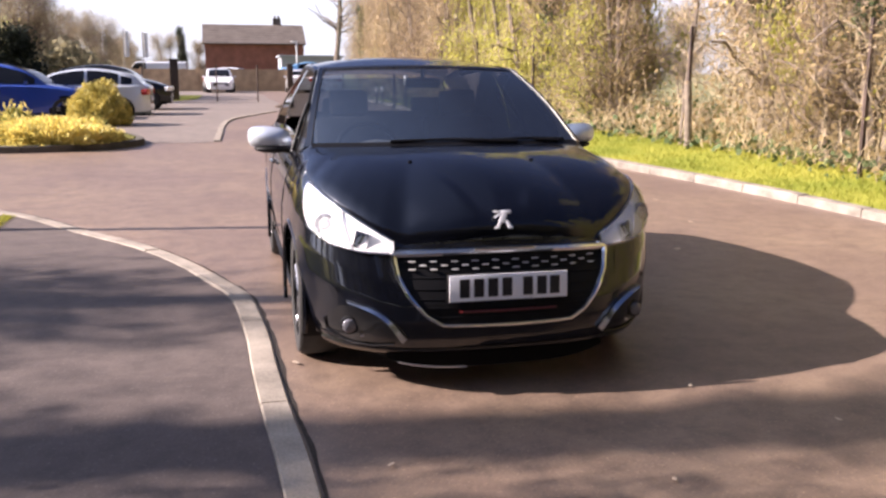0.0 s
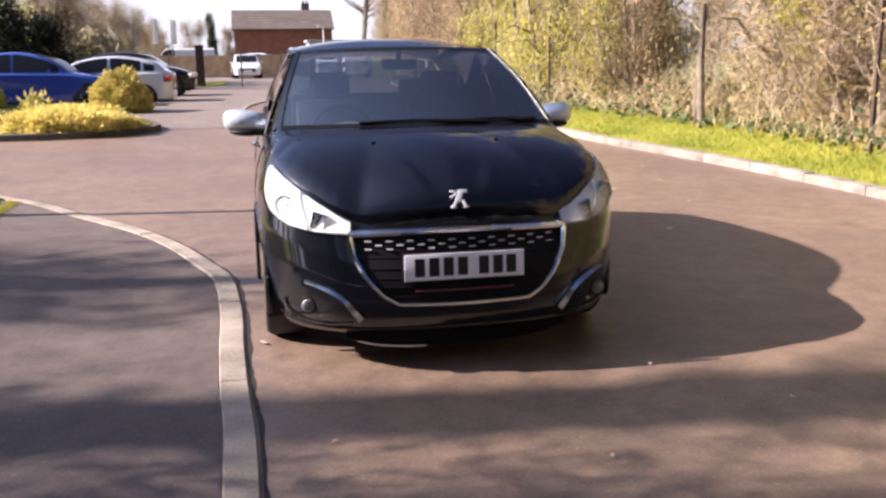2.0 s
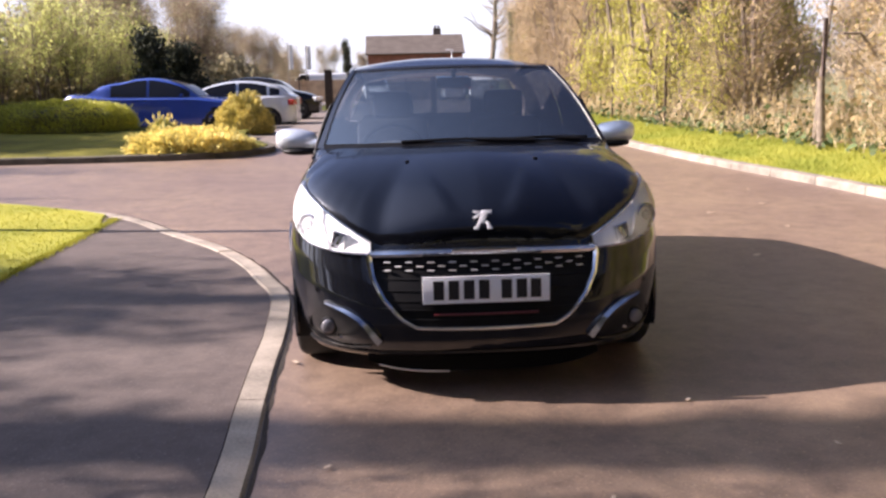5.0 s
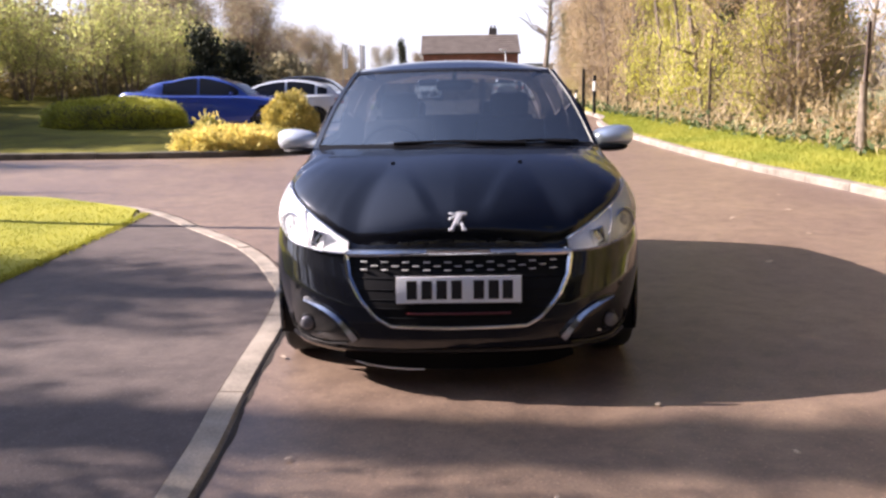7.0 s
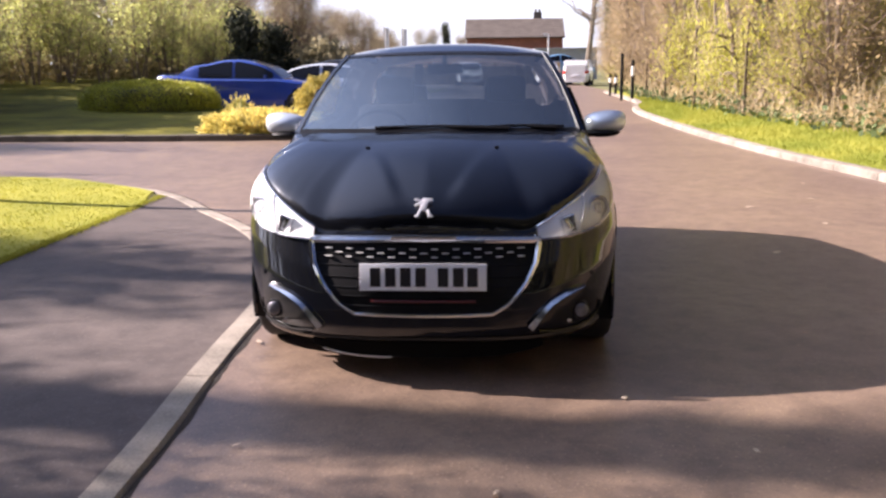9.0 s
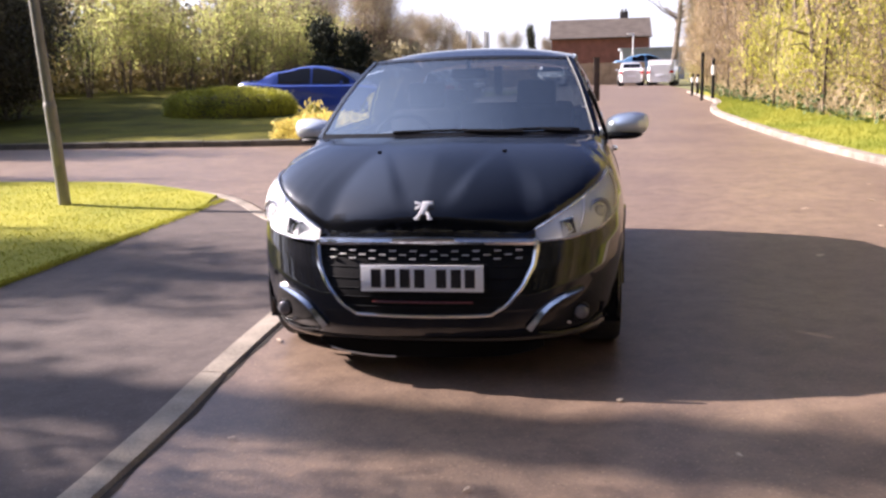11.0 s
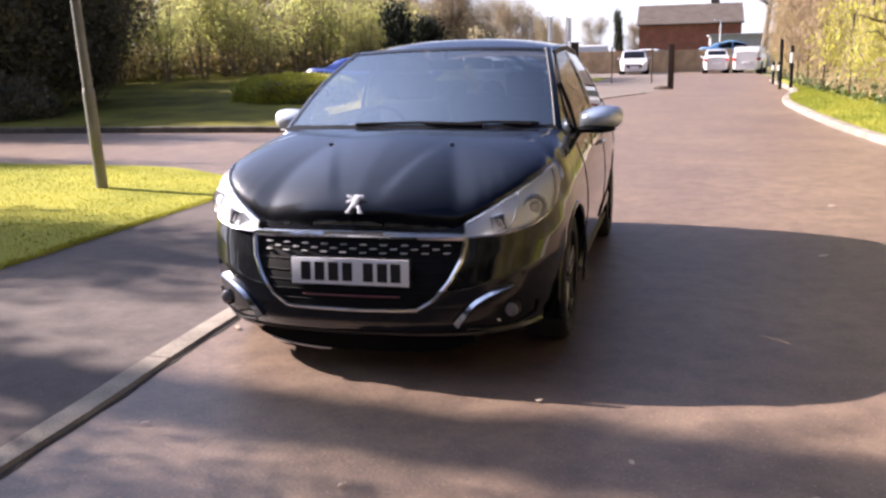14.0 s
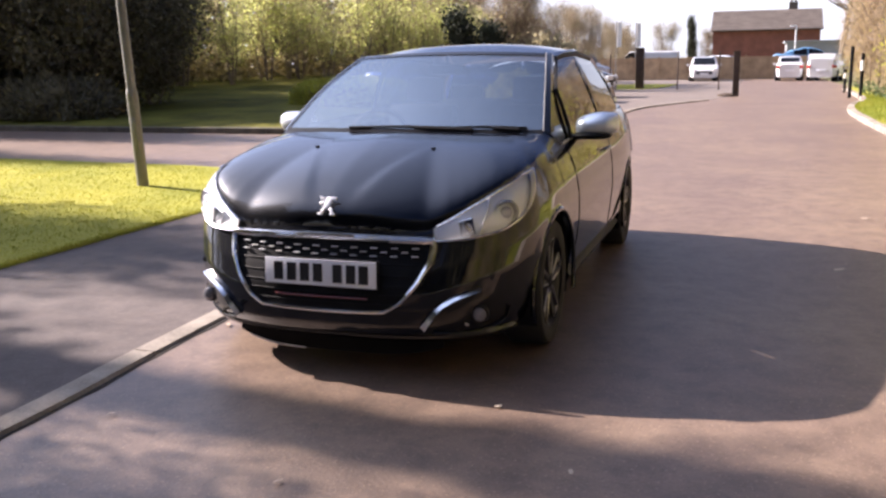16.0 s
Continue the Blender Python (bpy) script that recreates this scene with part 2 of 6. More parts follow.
M_WCAR = mat("white_car_paint", (0.74, 0.75, 0.76), 0.3, coat=1.0, var=0.03, size=20, fine=500, bump=0.0)
M_LBLUE = mat("pale_blue_car_paint", (0.16, 0.36, 0.62), 0.3, coat=1.0, var=0.05, size=20, fine=500, bump=0.0)
M_SILVER = mat("silver_car_paint", (0.62, 0.65, 0.68), 0.32, metal=0.3, coat=1.0, var=0.04, size=20, fine=500, bump=0.0)
M_CHROME = mat("chrome", (0.80, 0.80, 0.80), 0.13, metal=1.0, var=0.03, size=8, fine=60, bump=0.0)
M_SATIN = mat("satin_chrome", (0.72, 0.73, 0.75), 0.22, metal=1.0, var=0.04, size=8, fine=60, bump=0.0)
M_BLKPL = mat("black_plastic", (0.007, 0.007, 0.008), 0.5, spec=0.15, var=0.2, size=12, fine=300, bump=0.15, depth=0.001)
M_GLBLK = mat("gloss_black", (0.01, 0.01, 0.011), 0.12, var=0.15, size=12, fine=100, bump=0.0)
M_CAP = mat("silver_mirror_cap", (0.74, 0.80, 0.88), 0.30, metal=0.45, coat=0.8, var=0.03, size=8, fine=60, bump=0.0)
M_TYRE = mat("tyre_rubber", (0.022, 0.021, 0.02), 0.8, var=0.3, size=14, fine=90, bump=0.3, depth=0.002)
M_RIMDK = mat("dark_alloy", (0.05, 0.05, 0.055), 0.35, metal=0.7, var=0.1, size=10, fine=60, bump=0.0)
M_ALLOY = mat("machined_alloy", (0.42, 0.42, 0.43), 0.3, metal=0.9, var=0.05, size=10, fine=60, bump=0.0)
M_LITTER = mat("dry_leaf", (0.55, 0.45, 0.34), 0.8, var=0.15, size=8, fine=60, bump=0.1)
M_PLATE = mat("plate_white", (0.88, 0.90, 0.95), 0.35, var=0.03, size=8, fine=80, bump=0.0)
M_INK = mat("plate_ink", (0.012, 0.012, 0.016), 0.4, var=0.1, size=10, fine=80, bump=0.0)
M_RED = mat("red_trim", (0.10, 0.010, 0.010), 0.35, var=0.1, size=10, fine=80, bump=0.0)
M_TAIL = mat("tail_lamp_red", (0.42, 0.03, 0.02), 0.2, coat=1.0, var=0.1, size=10, fine=80, bump=0.0)
M_SEAT = mat("seat_fabric", (0.03, 0.03, 0.032), 0.85, var=0.25, size=10, fine=220, bump=0.3, depth=0.002)
M_DASH = mat("dashboard_plastic", (0.085, 0.087, 0.092), 0.7, var=0.2, size=12, fine=200, bump=0.2, depth=0.001)
M_REFL = mat("lamp_reflector", (0.95, 0.96, 0.98), 0.35, metal=0.1, var=0.05, size=10, fine=60, bump=0.0)
M_FOG = mat("fog_lens", (0.20, 0.20, 0.22), 0.2, metal=0.4, var=0.2, size=30, fine=90, bump=0.0)
M_AMBER = mat("indicator_grey", (0.52, 0.53, 0.57), 0.25, metal=0.3, var=0.1, size=10, fine=60, bump=0.0)
G_SCREEN = glass("windscreen_glass", (0.40, 0.45, 0.48), 1.6, col=(0.86, 0.95, 1.0), dust=0.014)
G_REAR = glass("rear_glass", (0.30, 0.33, 0.34), 0.3)
G_SIDE = glass("side_glass", (0.20, 0.22, 0.22), 0.75)
G_LENS = glass("lamp_lens", (0.96, 0.97, 0.99), 0.05)


# ---- helpers of this scene ----
def link(name, bm, material, parent=None, label="", smooth=True, mats=()):
    me = bpy.data.meshes.new(name)
    bm.to_mesh(me)
    bm.free()
    for m in (material, *mats):
        me.materials.append(m)
    if smooth:
        me.polygons.foreach_set("use_smooth", [True] * len(me.polygons))
        me.set_sharp_from_angle(angle=radians(38))
    ob = new(name, me)
    if parent:
        ob.parent = parent
    if label:
        ob["label"] = label
    return ob


def part(name, bm, material, parent, label="", smooth=True):
    return link(name, bm, material, parent, label, smooth)


def raw(name, verts, faces, material, parent=None, label="", smooth=False):
    me = bpy.data.meshes.new(name)
    me.from_pydata([tuple(v) for v in verts], [], faces)
    me.materials.append(material)
    if smooth:
        me.polygons.foreach_set("use_smooth", [True] * len(me.polygons))
        me.set_sharp_from_angle(angle=radians(38))
    ob = new(name, me)
    if parent:
        ob.parent = parent
    if label:
        ob["label"] = label
    return ob


def thing(name, label, category, group="", at=None):
    e = new(name)
    e.empty_display_size = 0.1
    tagged(e, label, category, group)
    if at is not None:
        e.matrix_world = at
    return e


def box(bm, cx, cy, cz, sx, sy, sz, bevel=0.0, rot=None):
    r = bmesh.ops.create_cube(bm, size=1)
    vs = r["verts"]
    m = Matrix.Translation((cx, cy, cz)) @ (rot or Matrix()) @ Matrix.Diagonal((sx, sy, sz, 1))
    bmesh.ops.transform(bm, matrix=m, verts=vs)
    if bevel:
        es = list({e for v in vs for e in v.link_edges})
        bmesh.ops.bevel(bm, geom=es, offset=bevel, segments=2, profile=0.6, affect="EDGES")
    return bm


def cyl(bm, p, q, r1, r2=None, n=12, caps=True):
    p, q = Vector(p), Vector(q)
    d = q - p
    m = Matrix.Translation((p + q) / 2) @ d.to_track_quat("Z", "Y").to_matrix().to_4x4()
    bmesh.ops.create_cone(bm, cap_ends=caps, cap_tris=False, segments=n, radius1=r1, radius2=r1 if r2 is None else r2, depth=d.length, matrix=m)
    return bm


def ball(bm, c, sx, sy, sz, u=16, v=10):
    bmesh.ops.create_uvsphere(bm, u_segments=u, v_segments=v, radius=1, matrix=Matrix.Translation(c) @ Matrix.Diagonal((sx, sy, sz, 1)))
    return bm


def B():
    return bmesh.new()


def grid(bm, rows, flip=False, close=False):
    """Faces over rows of points."""
    vs = [[bm.verts.new(p) for p in r] for r in rows]
    for a, b in zip(vs, vs[1:]):
        n = len(a)
        for i in range(n if close else n - 1):
            j = (i + 1) % n
            f = (a[i], a[j], b[j], b[i])
            bm.faces.new(f[::-1] if flip else f)
    return vs


def tube(bm, pts, rad, n=8, flat=1.0, closed=False, up=(0, 0, 1)):
    """A sweep along points; rad a number or one per point."""
    pts = [Vector(p) for p in pts]
    rows = []
    for i, p in enumerate(pts):
        a = pts[i - 1] if i or closed else p
        b = pts[(i + 1) % len(pts)] if i < len(pts) - 1 or closed else p
        d = (b - a).normalized()
        s = d.cross(Vector(up))
        s = s.normalized() if s.length > 1e-4 else Vector((1, 0, 0))
        w = s.cross(d).normalized()
        r = rad[i] if isinstance(rad, (list, tuple)) else rad
        rows.append([p + s * math.cos(k * math.tau / n) * r + w * math.sin(k * math.tau / n) * r * flat for k in range(n)])
    if closed:
        rows.append(rows[0])
    vs = grid(bm, rows, close=True)
    if not closed:
        bm.faces.new(vs[0][::-1])
        bm.faces.new(vs[-1])
    return bm


def smooth_path(ctrl, step):
    """Catmull-Rom through control points, resampled at about that step."""
    c = [Vector((*p, 0)) if len(p) == 2 else Vector(p) for p in ctrl]
    c = [2 * c[0] - c[1]] + c + [2 * c[-1] - c[-2]]
    out = []
    for i in range(1, len(c) - 2):
        n = max(2, int((c[i + 1] - c[i]).length / step))
        for k in range(n):
            t = k / n
            out.append(0.5 * (2 * c[i] + (c[i + 1] - c[i - 1]) * t + (2 * c[i - 1] - 5 * c[i] + 4 * c[i + 1] - c[i + 2]) * t * t + (3 * c[i] - c[i - 1] - 3 * c[i + 1] + c[i + 2]) * t ** 3))
    return out + [c[-2]]


# ---- ground ----
def gz(y):
    """Height of the road: a gentle rise away from the car, level and slightly falling further on."""
    if y < 1:
        return 0.0
    if y < 5:
        return 0.011 * (y - 1) ** 2 / 8
    if y < 20:
        return 0.011 * (y - 3)
    k = min(1, (y - 20) / 30)
    return 0.187 - 0.087 * k * k * (3 - 2 * k)


def sheet(name, x0, x1, ys, material, dz=0.0, nx=12, kind="structure", label=""):
    bm = B()
    grid(bm, [[(x0 + (x1 - x0) * i / nx, y, gz(y) + dz) for i in range(nx + 1)] for y in ys])
    return tagged(link(name, bm, material), label, kind=kind)


YS = [-3000, -400, -60, -20, -10, -5, -2, 0, 1, 1.8, 2.6, 3.4, 4.2, 5, 6, 8, 11, 14, 17, 20, 23, 26, 30, 34, 38, 42, 46, 50, 60, 75, 100, 200, 600, 3000]
sheet("ground", -3000, 3000, YS, M_FIELD, -0.06, 24, label="rough open ground of dull grass")
sheet("road", -30, 5.6, [y for y in YS if -21 < y < 70], M_ROAD, 0.0, 24, label="worn reddish-brown tarmac road")


def poly(name, outline, material, dz, label, height=None, skirt=0.15):
    """A raised area over a plan outline (counter-clockwise), with sides; height(x, y) adds a swell. Cut into strips for the swell."""
    bm = B()
    vs = [bm.verts.new((p[0], p[1], 0)) for p in outline]
    bm.faces.new(vs)
    x0, x1 = min(p[0] for p in outline), max(p[0] for p in outline)
    y0, y1 = min(p[1] for p in outline), max(p[1] for p in outline)
    for ax, a, b in ((0, x0, x1), (1, y0, y1)):
        n = min(60, int((b - a) / 0.5))
        for i in range(1, n):
            co, no = [0, 0, 0], [0, 0, 0]
            co[ax], no[ax] = a + (b - a) * i / n, 1
            bmesh.ops.bisect_plane(bm, geom=bm.verts[:] + bm.edges[:] + bm.faces[:], plane_co=co, plane_no=no)
    bmesh.ops.recalc_face_normals(bm, faces=bm.faces)
    if sum(f.normal.z for f in bm.faces) < 0:
        bmesh.ops.reverse_faces(bm, faces=bm.faces)
    rim = [e for e in bm.edges if e.is_boundary]
    for v in bm.verts:
        v.co.z = gz(v.co.y) + dz + (height(v.co.x, v.co.y) if height else 0)
    ex = bmesh.ops.extrude_edge_only(bm, edges=rim)
    for v in ex["geom"]:
        if isinstance(v, bmesh.types.BMVert):
            v.co.z -= skirt
    return tagged(link(name, bm, material), label, kind="structure")


# footpath kerb beside the car, curving round into the side road
KERB_L = smooth_path([(-0.86, -9), (-0.865, -4), (-0.875, -1), (-0.92, 0.0), (-0.945, 0.6), (-0.96, 1.15), (-1.03, 1.95), (-1.165, 2.38), (-1.405, 3.05), (-1.75, 3.73), (-2.30, 4.52), (-3.05, 5.6), (-3.9, 6.25), (-5.2, 6.75), (-8.7, 6.98), (-14, 7.0), (-29, 7.0)], 0.06)
LAWN_EDGE = [(-3.12, -20), (-3.12, 1.5), (-3.12, 3.6), (-3.16, 5.0), (-3.3, 5.55)]
KERB_W = 0.125
UP = 0.014


def offset(path, d):
    out = []
    for i, p in enumerate(path):
        t = (path[min(i + 1, len(path) - 1)] - path[max(i - 1, 0)]).normalized()
        out.append(p + Vector((-t.y, t.x, 0)) * d)
    return out


def kerbstones(name, path, side, up, lengths, parent_label, width=KERB_W, first=0.0, far=60.0, stone=None):
    """Kerb stones laid along a path, each a stone of its own with a worn top edge; the joints are open."""
    top = tagged(new(name), parent_label, kind="structure")
    acc = [0.0]
    for a, b in zip(path, path[1:]):
        acc.append(acc[-1] + (b - a).length)

    def at(s):
        s = max(0, min(acc[-1] - 1e-4, s))
        i = max(0, int(np.searchsorted(acc, s)) - 1)
        k = (s - acc[i]) / (acc[i + 1] - acc[i])
        p = path[i].lerp(path[i + 1], k)
        t = (path[i + 1] - path[i]).normalized()
        return p, Vector((-t.y, t.x, 0)) * side

    s, k = first, 0
    rnd = random.Random(4)
    while s < min(acc[-1], far) - 0.05:
        ln = lengths[k % len(lengths)]
        e = min(s + ln, acc[-1])
        n = 6
        rows = []
        jig = rnd.uniform(-0.006, 0.006)
        for i in range(n + 1):
            p, no = at(s + 0.006 + (e - s - 0.012) * i / n)
            z = gz(p.y)
            prof = [(0.0, -0.10), (0.0, up - 0.014), (0.012, up + jig), (width - 0.006, up + 0.003 + jig), (width, up - 0.006), (width, -0.10)]
            rows.append([(p.x + no.x * o, p.y + no.y * o, z + h) for o, h in prof])
        bm = B()
        vs = grid(bm, rows, flip=side > 0)
        bm.faces.new(vs[0] if side < 0 else vs[0][::-1])
        bm.faces.new(vs[-1][::-1] if side < 0 else vs[-1])
        bmesh.ops.recalc_face_normals(bm, faces=bm.faces)
        link("kerbstone", bm, stone or M_KERB, top, smooth=False)
        s, k = e, k + 1
    return top


inner = offset(KERB_L, KERB_W + 0.004)
cut = next(i for i, p in enumerate(inner) if p.x < -3.3)
path_pts = [(p.x, p.y) for p in inner[:cut:4]] + [(-3.3, 5.55)] + LAWN_EDGE[::-1][1:]
path_pts[0] = (path_pts[0][0], -9)
path_pts[-1] = (-3.12, -9)
poly("pavement", path_pts, M_PATH, UP - 0.004, "worn grey tarmac footpath")


def swell(x, y):
    return 0.035 * min(1, max(0, (-3.2 - x) / 1.5)) + 0.02 * noise.noise((x * 0.5, y * 0.5, 3))


lawn_pts = [(-29, -9), (-3.13, -9), (-3.13, 1.5), (-3.13, 3.6), (-3.17, 5.0), (-3.31, 5.55)] + [(p.x, p.y) for p in inner[cut::6]]
poly("lawn", lawn_pts, M_LAWN, 0.022, "short sunlit yellow-green lawn", swell)
# the planted bank across the side road
FAR_K = smooth_path([(-29, 11.7), (-14, 11.75), (-8, 11.75), (-4.6, 11.75), (-3.5, 11.93), (-2.78, 12.45), (-2.55, 13.2), (-2.85, 14.2), (-3.25, 15.3), (-3.5, 16.5)], 0.1)


def bank(x, y):
    t = min(1, max(0, (-6 - x) / 8))
    return min(1.0, max(0, (y - 12.3) / 16)) * 0.75 * (0.35 + 0.65 * t) + 0.03 * noise.noise((x * 0.4, y * 0.4, 9))


fin = offset(FAR_K, 0.14)
bank_pts = [(p.x, p.y) for p in fin[::4]] + [(-3.6, 17.0), (-6.2, 18.2), (-8.4, 18.8), (-10.2, 21.5), (-11.5, 26), (-13, 40), (-29, 60)]
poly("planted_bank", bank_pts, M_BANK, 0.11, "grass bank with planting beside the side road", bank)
# right-hand verge
KERB_R = smooth_path([(4.75, -9), (4.80, 0), (4.76, 3.4), (4.66, 5.0), (4.46, 6.7), (4.18, 8.3), (3.9, 10.6), (3.72, 13), (3.62, 16), (3.62, 18.3), (3.82, 20.3), (4.25, 22.4), (4.45, 24.6), (4.6, 28), (4.9, 36)], 0.1)
rin = offset(KERB_R, -0.155)


def rise(x, y):
    d = max(0, x - 0.16 - float(np.interp(y, [p.y for p in KERB_R], [p.x for p in KERB_R])))
    return -0.012 + min(1, d / 1.6) * (0.12 + 0.025 * noise.noise((x * 0.7, y * 0.7, 1)))


verge_pts = [(p.x, p.y) for p in rin[::-4]] + [(5.05, -9), (14, -9), (14, 36)]
poly("verge", verge_pts, M_GRASS, 0.085, "bright grass verge in front of the wire fence", rise)

# grey tarmac of the car park
poly("parking_area", [(-1.30, 13.3), (-1.26, 15.5), (-1.20, 17.5), (-1.05, 19.5), (-0.50, 21.7), (0.35, 24.5), (0.9, 28), (0.9, 59), (-13, 59), (-13, 16), (-2.7, 13.2)], M_PARK, 0.004, "grey tarmac of the parking bays", None, 0.05)


# ---- kerbs ----
kerbstones("kerb_footpath", KERB_L, 1, UP, [1.3, 1.3, 1.3, 1.05, 1.05, 0.9], "pale concrete kerb stones edging the footpath", first=8.67 % 1.3, far=26)
# dark ribbon along the kerb: dirt plus the kerb face's painted shade
dirt = offset(KERB_L, -0.004)
rows = [[], []]
for i, p in enumerate(dirt[:330]):
    o = offset(KERB_L[max(0, i - 1):i + 2], -(0.024 + 0.016 * noise.noise((p.x * 6, p.y * 6, 0)) + 0.006 * noise.noise((p.x * 30, p.y * 30, 0))))[1 if i else 0]
    rows[0].append((p.x, p.y, gz(p.y) + 0.006))
    rows[1].append((o.x, o.y, gz(o.y) + 0.0015))
bm = B()
grid(bm, rows)
tagged(link("gutter_dirt_and_shade", bm, M_GUTTER), "dark gutter strip by the kerb: dirt and moss, with the kerb face's shade painted in", kind="structure")
# these stones take the concrete with shade painted in
kerbstones("kerb_bank", FAR_K, 1, 0.11, [0.915], "kerb stones of the planted bank, their shade put into a dark colour", 0.135, stone=M_KERBD)
kerbstones("kerb_verge", KERB_R, -1, 0.09, [0.915], "sunlit concrete kerb stones along the verge", 0.15)


# ---- the black hatchback ----
PLAN = smooth_path([(0, -0.004), (0.24, 0.006), (0.45, 0.045), (0.605, 0.113), (0.735, 0.232), (0.820, 0.40), (0.854, 0.60), (0.866, 0.85), (0.868, 1.4), (0.868, 2.4), (0.864, 3.15), (0.83, 3.58), (0.72, 3.83), (0.45, 3.915), (0, 3.93)], 0.02)
PACC = [0.0]
for _a, _b in zip(PLAN, PLAN[1:]):
    PACC.append(PACC[-1] + (_b - _a).length)
PLEN = PACC[-1]
F_AT = (0, 0.08, 0.18, 0.34, 0.5, 0.66, 0.8, 0.9, 0.96, 1.0)
F_FRONT = (0.12, 0.045, 0.015, 0.0, 0.006, 0.033, 0.062, 0.080, 0.088, 0.095)
F_SIDE = (0.10, 0.055, 0.030, 0.012, 0.0, 0.003, 0.018, 0.042, 0.062, 0.085)
F_REAR = (0.10, 0.04, 0.015, 0.0, 0.01, 0.035, 0.06, 0.08, 0.09, 0.11)
ZB = 0.165


def plan(s):
    s = min(max(s, 0), PLEN - 1e-5)
    i = max(0, int(np.searchsorted(PACC, s)) - 1)
    k = (s - PACC[i]) / (PACC[i + 1] - PACC[i])
    p = PLAN[i].lerp(PLAN[i + 1], k)
    a, b = PLAN[max(0, i - 1)], PLAN[min(len(PLAN) - 1, i + 2)]
    t = (b - a).normalized()
    return p, Vector((t.y, -t.x, 0))


def ztop(p):
    if p.y < 0.95:
        return float(np.interp(p.x, (0, 0.46, 0.605, 0.715, 0.812, 0.854, 0.866), (0.660, 0.645, 0.715, 0.775, 0.835, 0.872, 0.908)))
    return float(np.interp(p.y, (0.95, 1.2, 1.6, 2.4, 3.2, 3.55, 3.7, 3.93), (0.912, 0.928, 0.942, 0.965, 0.995, 1.01, 1.015, 1.0)))


def shell(s, f, off=0.0, side=1):
    """A point of the lower body: s along the plan from the nose to the tail, f from the sill to the shoulder."""
    p, n = plan(s)
    wf, ws, wr = max(0, -n.y) ** 2, n.x ** 2, max(0, n.y) ** 2
    d = sum(w * float(np.interp(f, F_AT, tab)) for w, tab in ((wf, F_FRONT), (ws, F_SIDE), (wr, F_REAR)))
    q = p + n * (off - d)
    return Vector((side * q.x, q.y, ZB + f * (ztop(p) - ZB)))


def nose(x, z, off=0.0):
    """The point of the front of the body at that x and z."""
    side = -1 if x < 0 else 1
    lo, hi = 0.0, 1.4
    for _ in range(22):
        m = (lo + hi) / 2
        p, _n = plan(m)
        f = min(1, max(0, (z - ZB) / (ztop(p) - ZB)))
        if shell(m, f, off).x < abs(x):
            lo = m
        else:
            hi = m
    q = shell(lo, f, off, side)
    q.z = z
    return q


WELLS = ((0.79, 0.305), (3.328, 0.305))
ARCH = 0.352


def lower_body():
    n, k = 250, 44
    rows = []
    for i in range(n + 1):
        s = PLEN * i / n
        rows.append([shell(s, j / k) for j in range(k + 1)])
    bm = B()
    for sd in (1, -1):
        vs = grid(bm, [[Vector((p.x * sd, p.y, p.z)) for p in r] for r in rows], flip=sd < 0)
    bmesh.ops.remove_doubles(bm, verts=bm.verts, dist=1e-5)
    gone = [f for f in bm.faces if any((f.calc_center_median().y - wy) ** 2 + (f.calc_center_median().z - wz) ** 2 < ARCH ** 2 and abs(f.calc_center_median().x) > 0.5 for wy, wz in WELLS)]
    bmesh.ops.delete(bm, geom=gone, context="FACES")
    for v in bm.verts:
        for wy, wz in WELLS:
            dy, dz = v.co.y - wy, v.co.z - wz
            r = math.hypot(dy, dz)
            if v.is_boundary and abs(v.co.x) > 0.5 and r < ARCH + 0.03 and v.co.z > ZB + 0.005:
                v.co.y, v.co.z = wy + dy / r * ARCH, wz + dz / r * ARCH
                v.co.x *= 1.004
    return bm


def edge_pts():
    """The bonnet's edge from the nose to the foot of the windscreen pillar."""
    n = 60
    end = next(i for i in range(1000) if plan(PLEN * i / 1000)[0].y > 1.10) * PLEN / 1000
    return [shell(end * i / n, 1.0) for i in range(n + 1)]


BULGE = 0.11


def bonnet():
    ed = edge_pts()
    rows = []
    full = [Vector((-p.x, p.y, p.z)) for p in ed[:0:-1]] + ed
    m = len(full) - 1
    nt = 40
    for j in range(nt + 1):
        t = (j / nt) ** 1.6
        row = []
        for i, e in enumerate(full):
            a = abs(i / m * 2 - 1)
            c = Vector(((i / m * 2 - 1) * 0.715, 1.03 + 0.055 * a * a, 1.0 - 0.004 * a))
            h = t ** (0.37 + 0.45 * a ** 1.5) + BULGE * math.sin(math.pi * t) ** 0.8 * (1 - 0.75 * a)
            p = e.lerp(c, t)
            p.z = e.z + (c.z - e.z) * h + 0.012 * math.sin(math.pi * t) * a
            w = 0.085 + 0.30 * t ** 0.85
            k = min(1, max(0, (abs(p.x) - w + 0.02) / 0.035))
            p.z -= 0.013 * (1 - k * k * (3 - 2 * k)) * min(1, t * 8) * max(0, 1 - t * 1.5) ** 1.2
            row.append(p)
        rows.append(row)
    bm = B()
    grid(bm, rows, flip=True)
    bmesh.ops.recalc_face_normals(bm, faces=bm.faces)
    if sum(f.normal.z for f in bm.faces) < 0:
        bmesh.ops.reverse_faces(bm, faces=bm.faces)
    return bm


def rail(y):
    return Vector((float(np.interp(y, (1.86, 2.4, 3.1, 3.55), (0.60, 0.607, 0.588, 0.555))), y, float(np.interp(y, (1.86, 2.1, 2.5, 3.1, 3.55), (1.375, 1.398, 1.41, 1.375, 1.315)))))


def s_at_y(y):
    return float(np.interp(y, [p.y for p in PLAN[1:]], PACC[1:]))


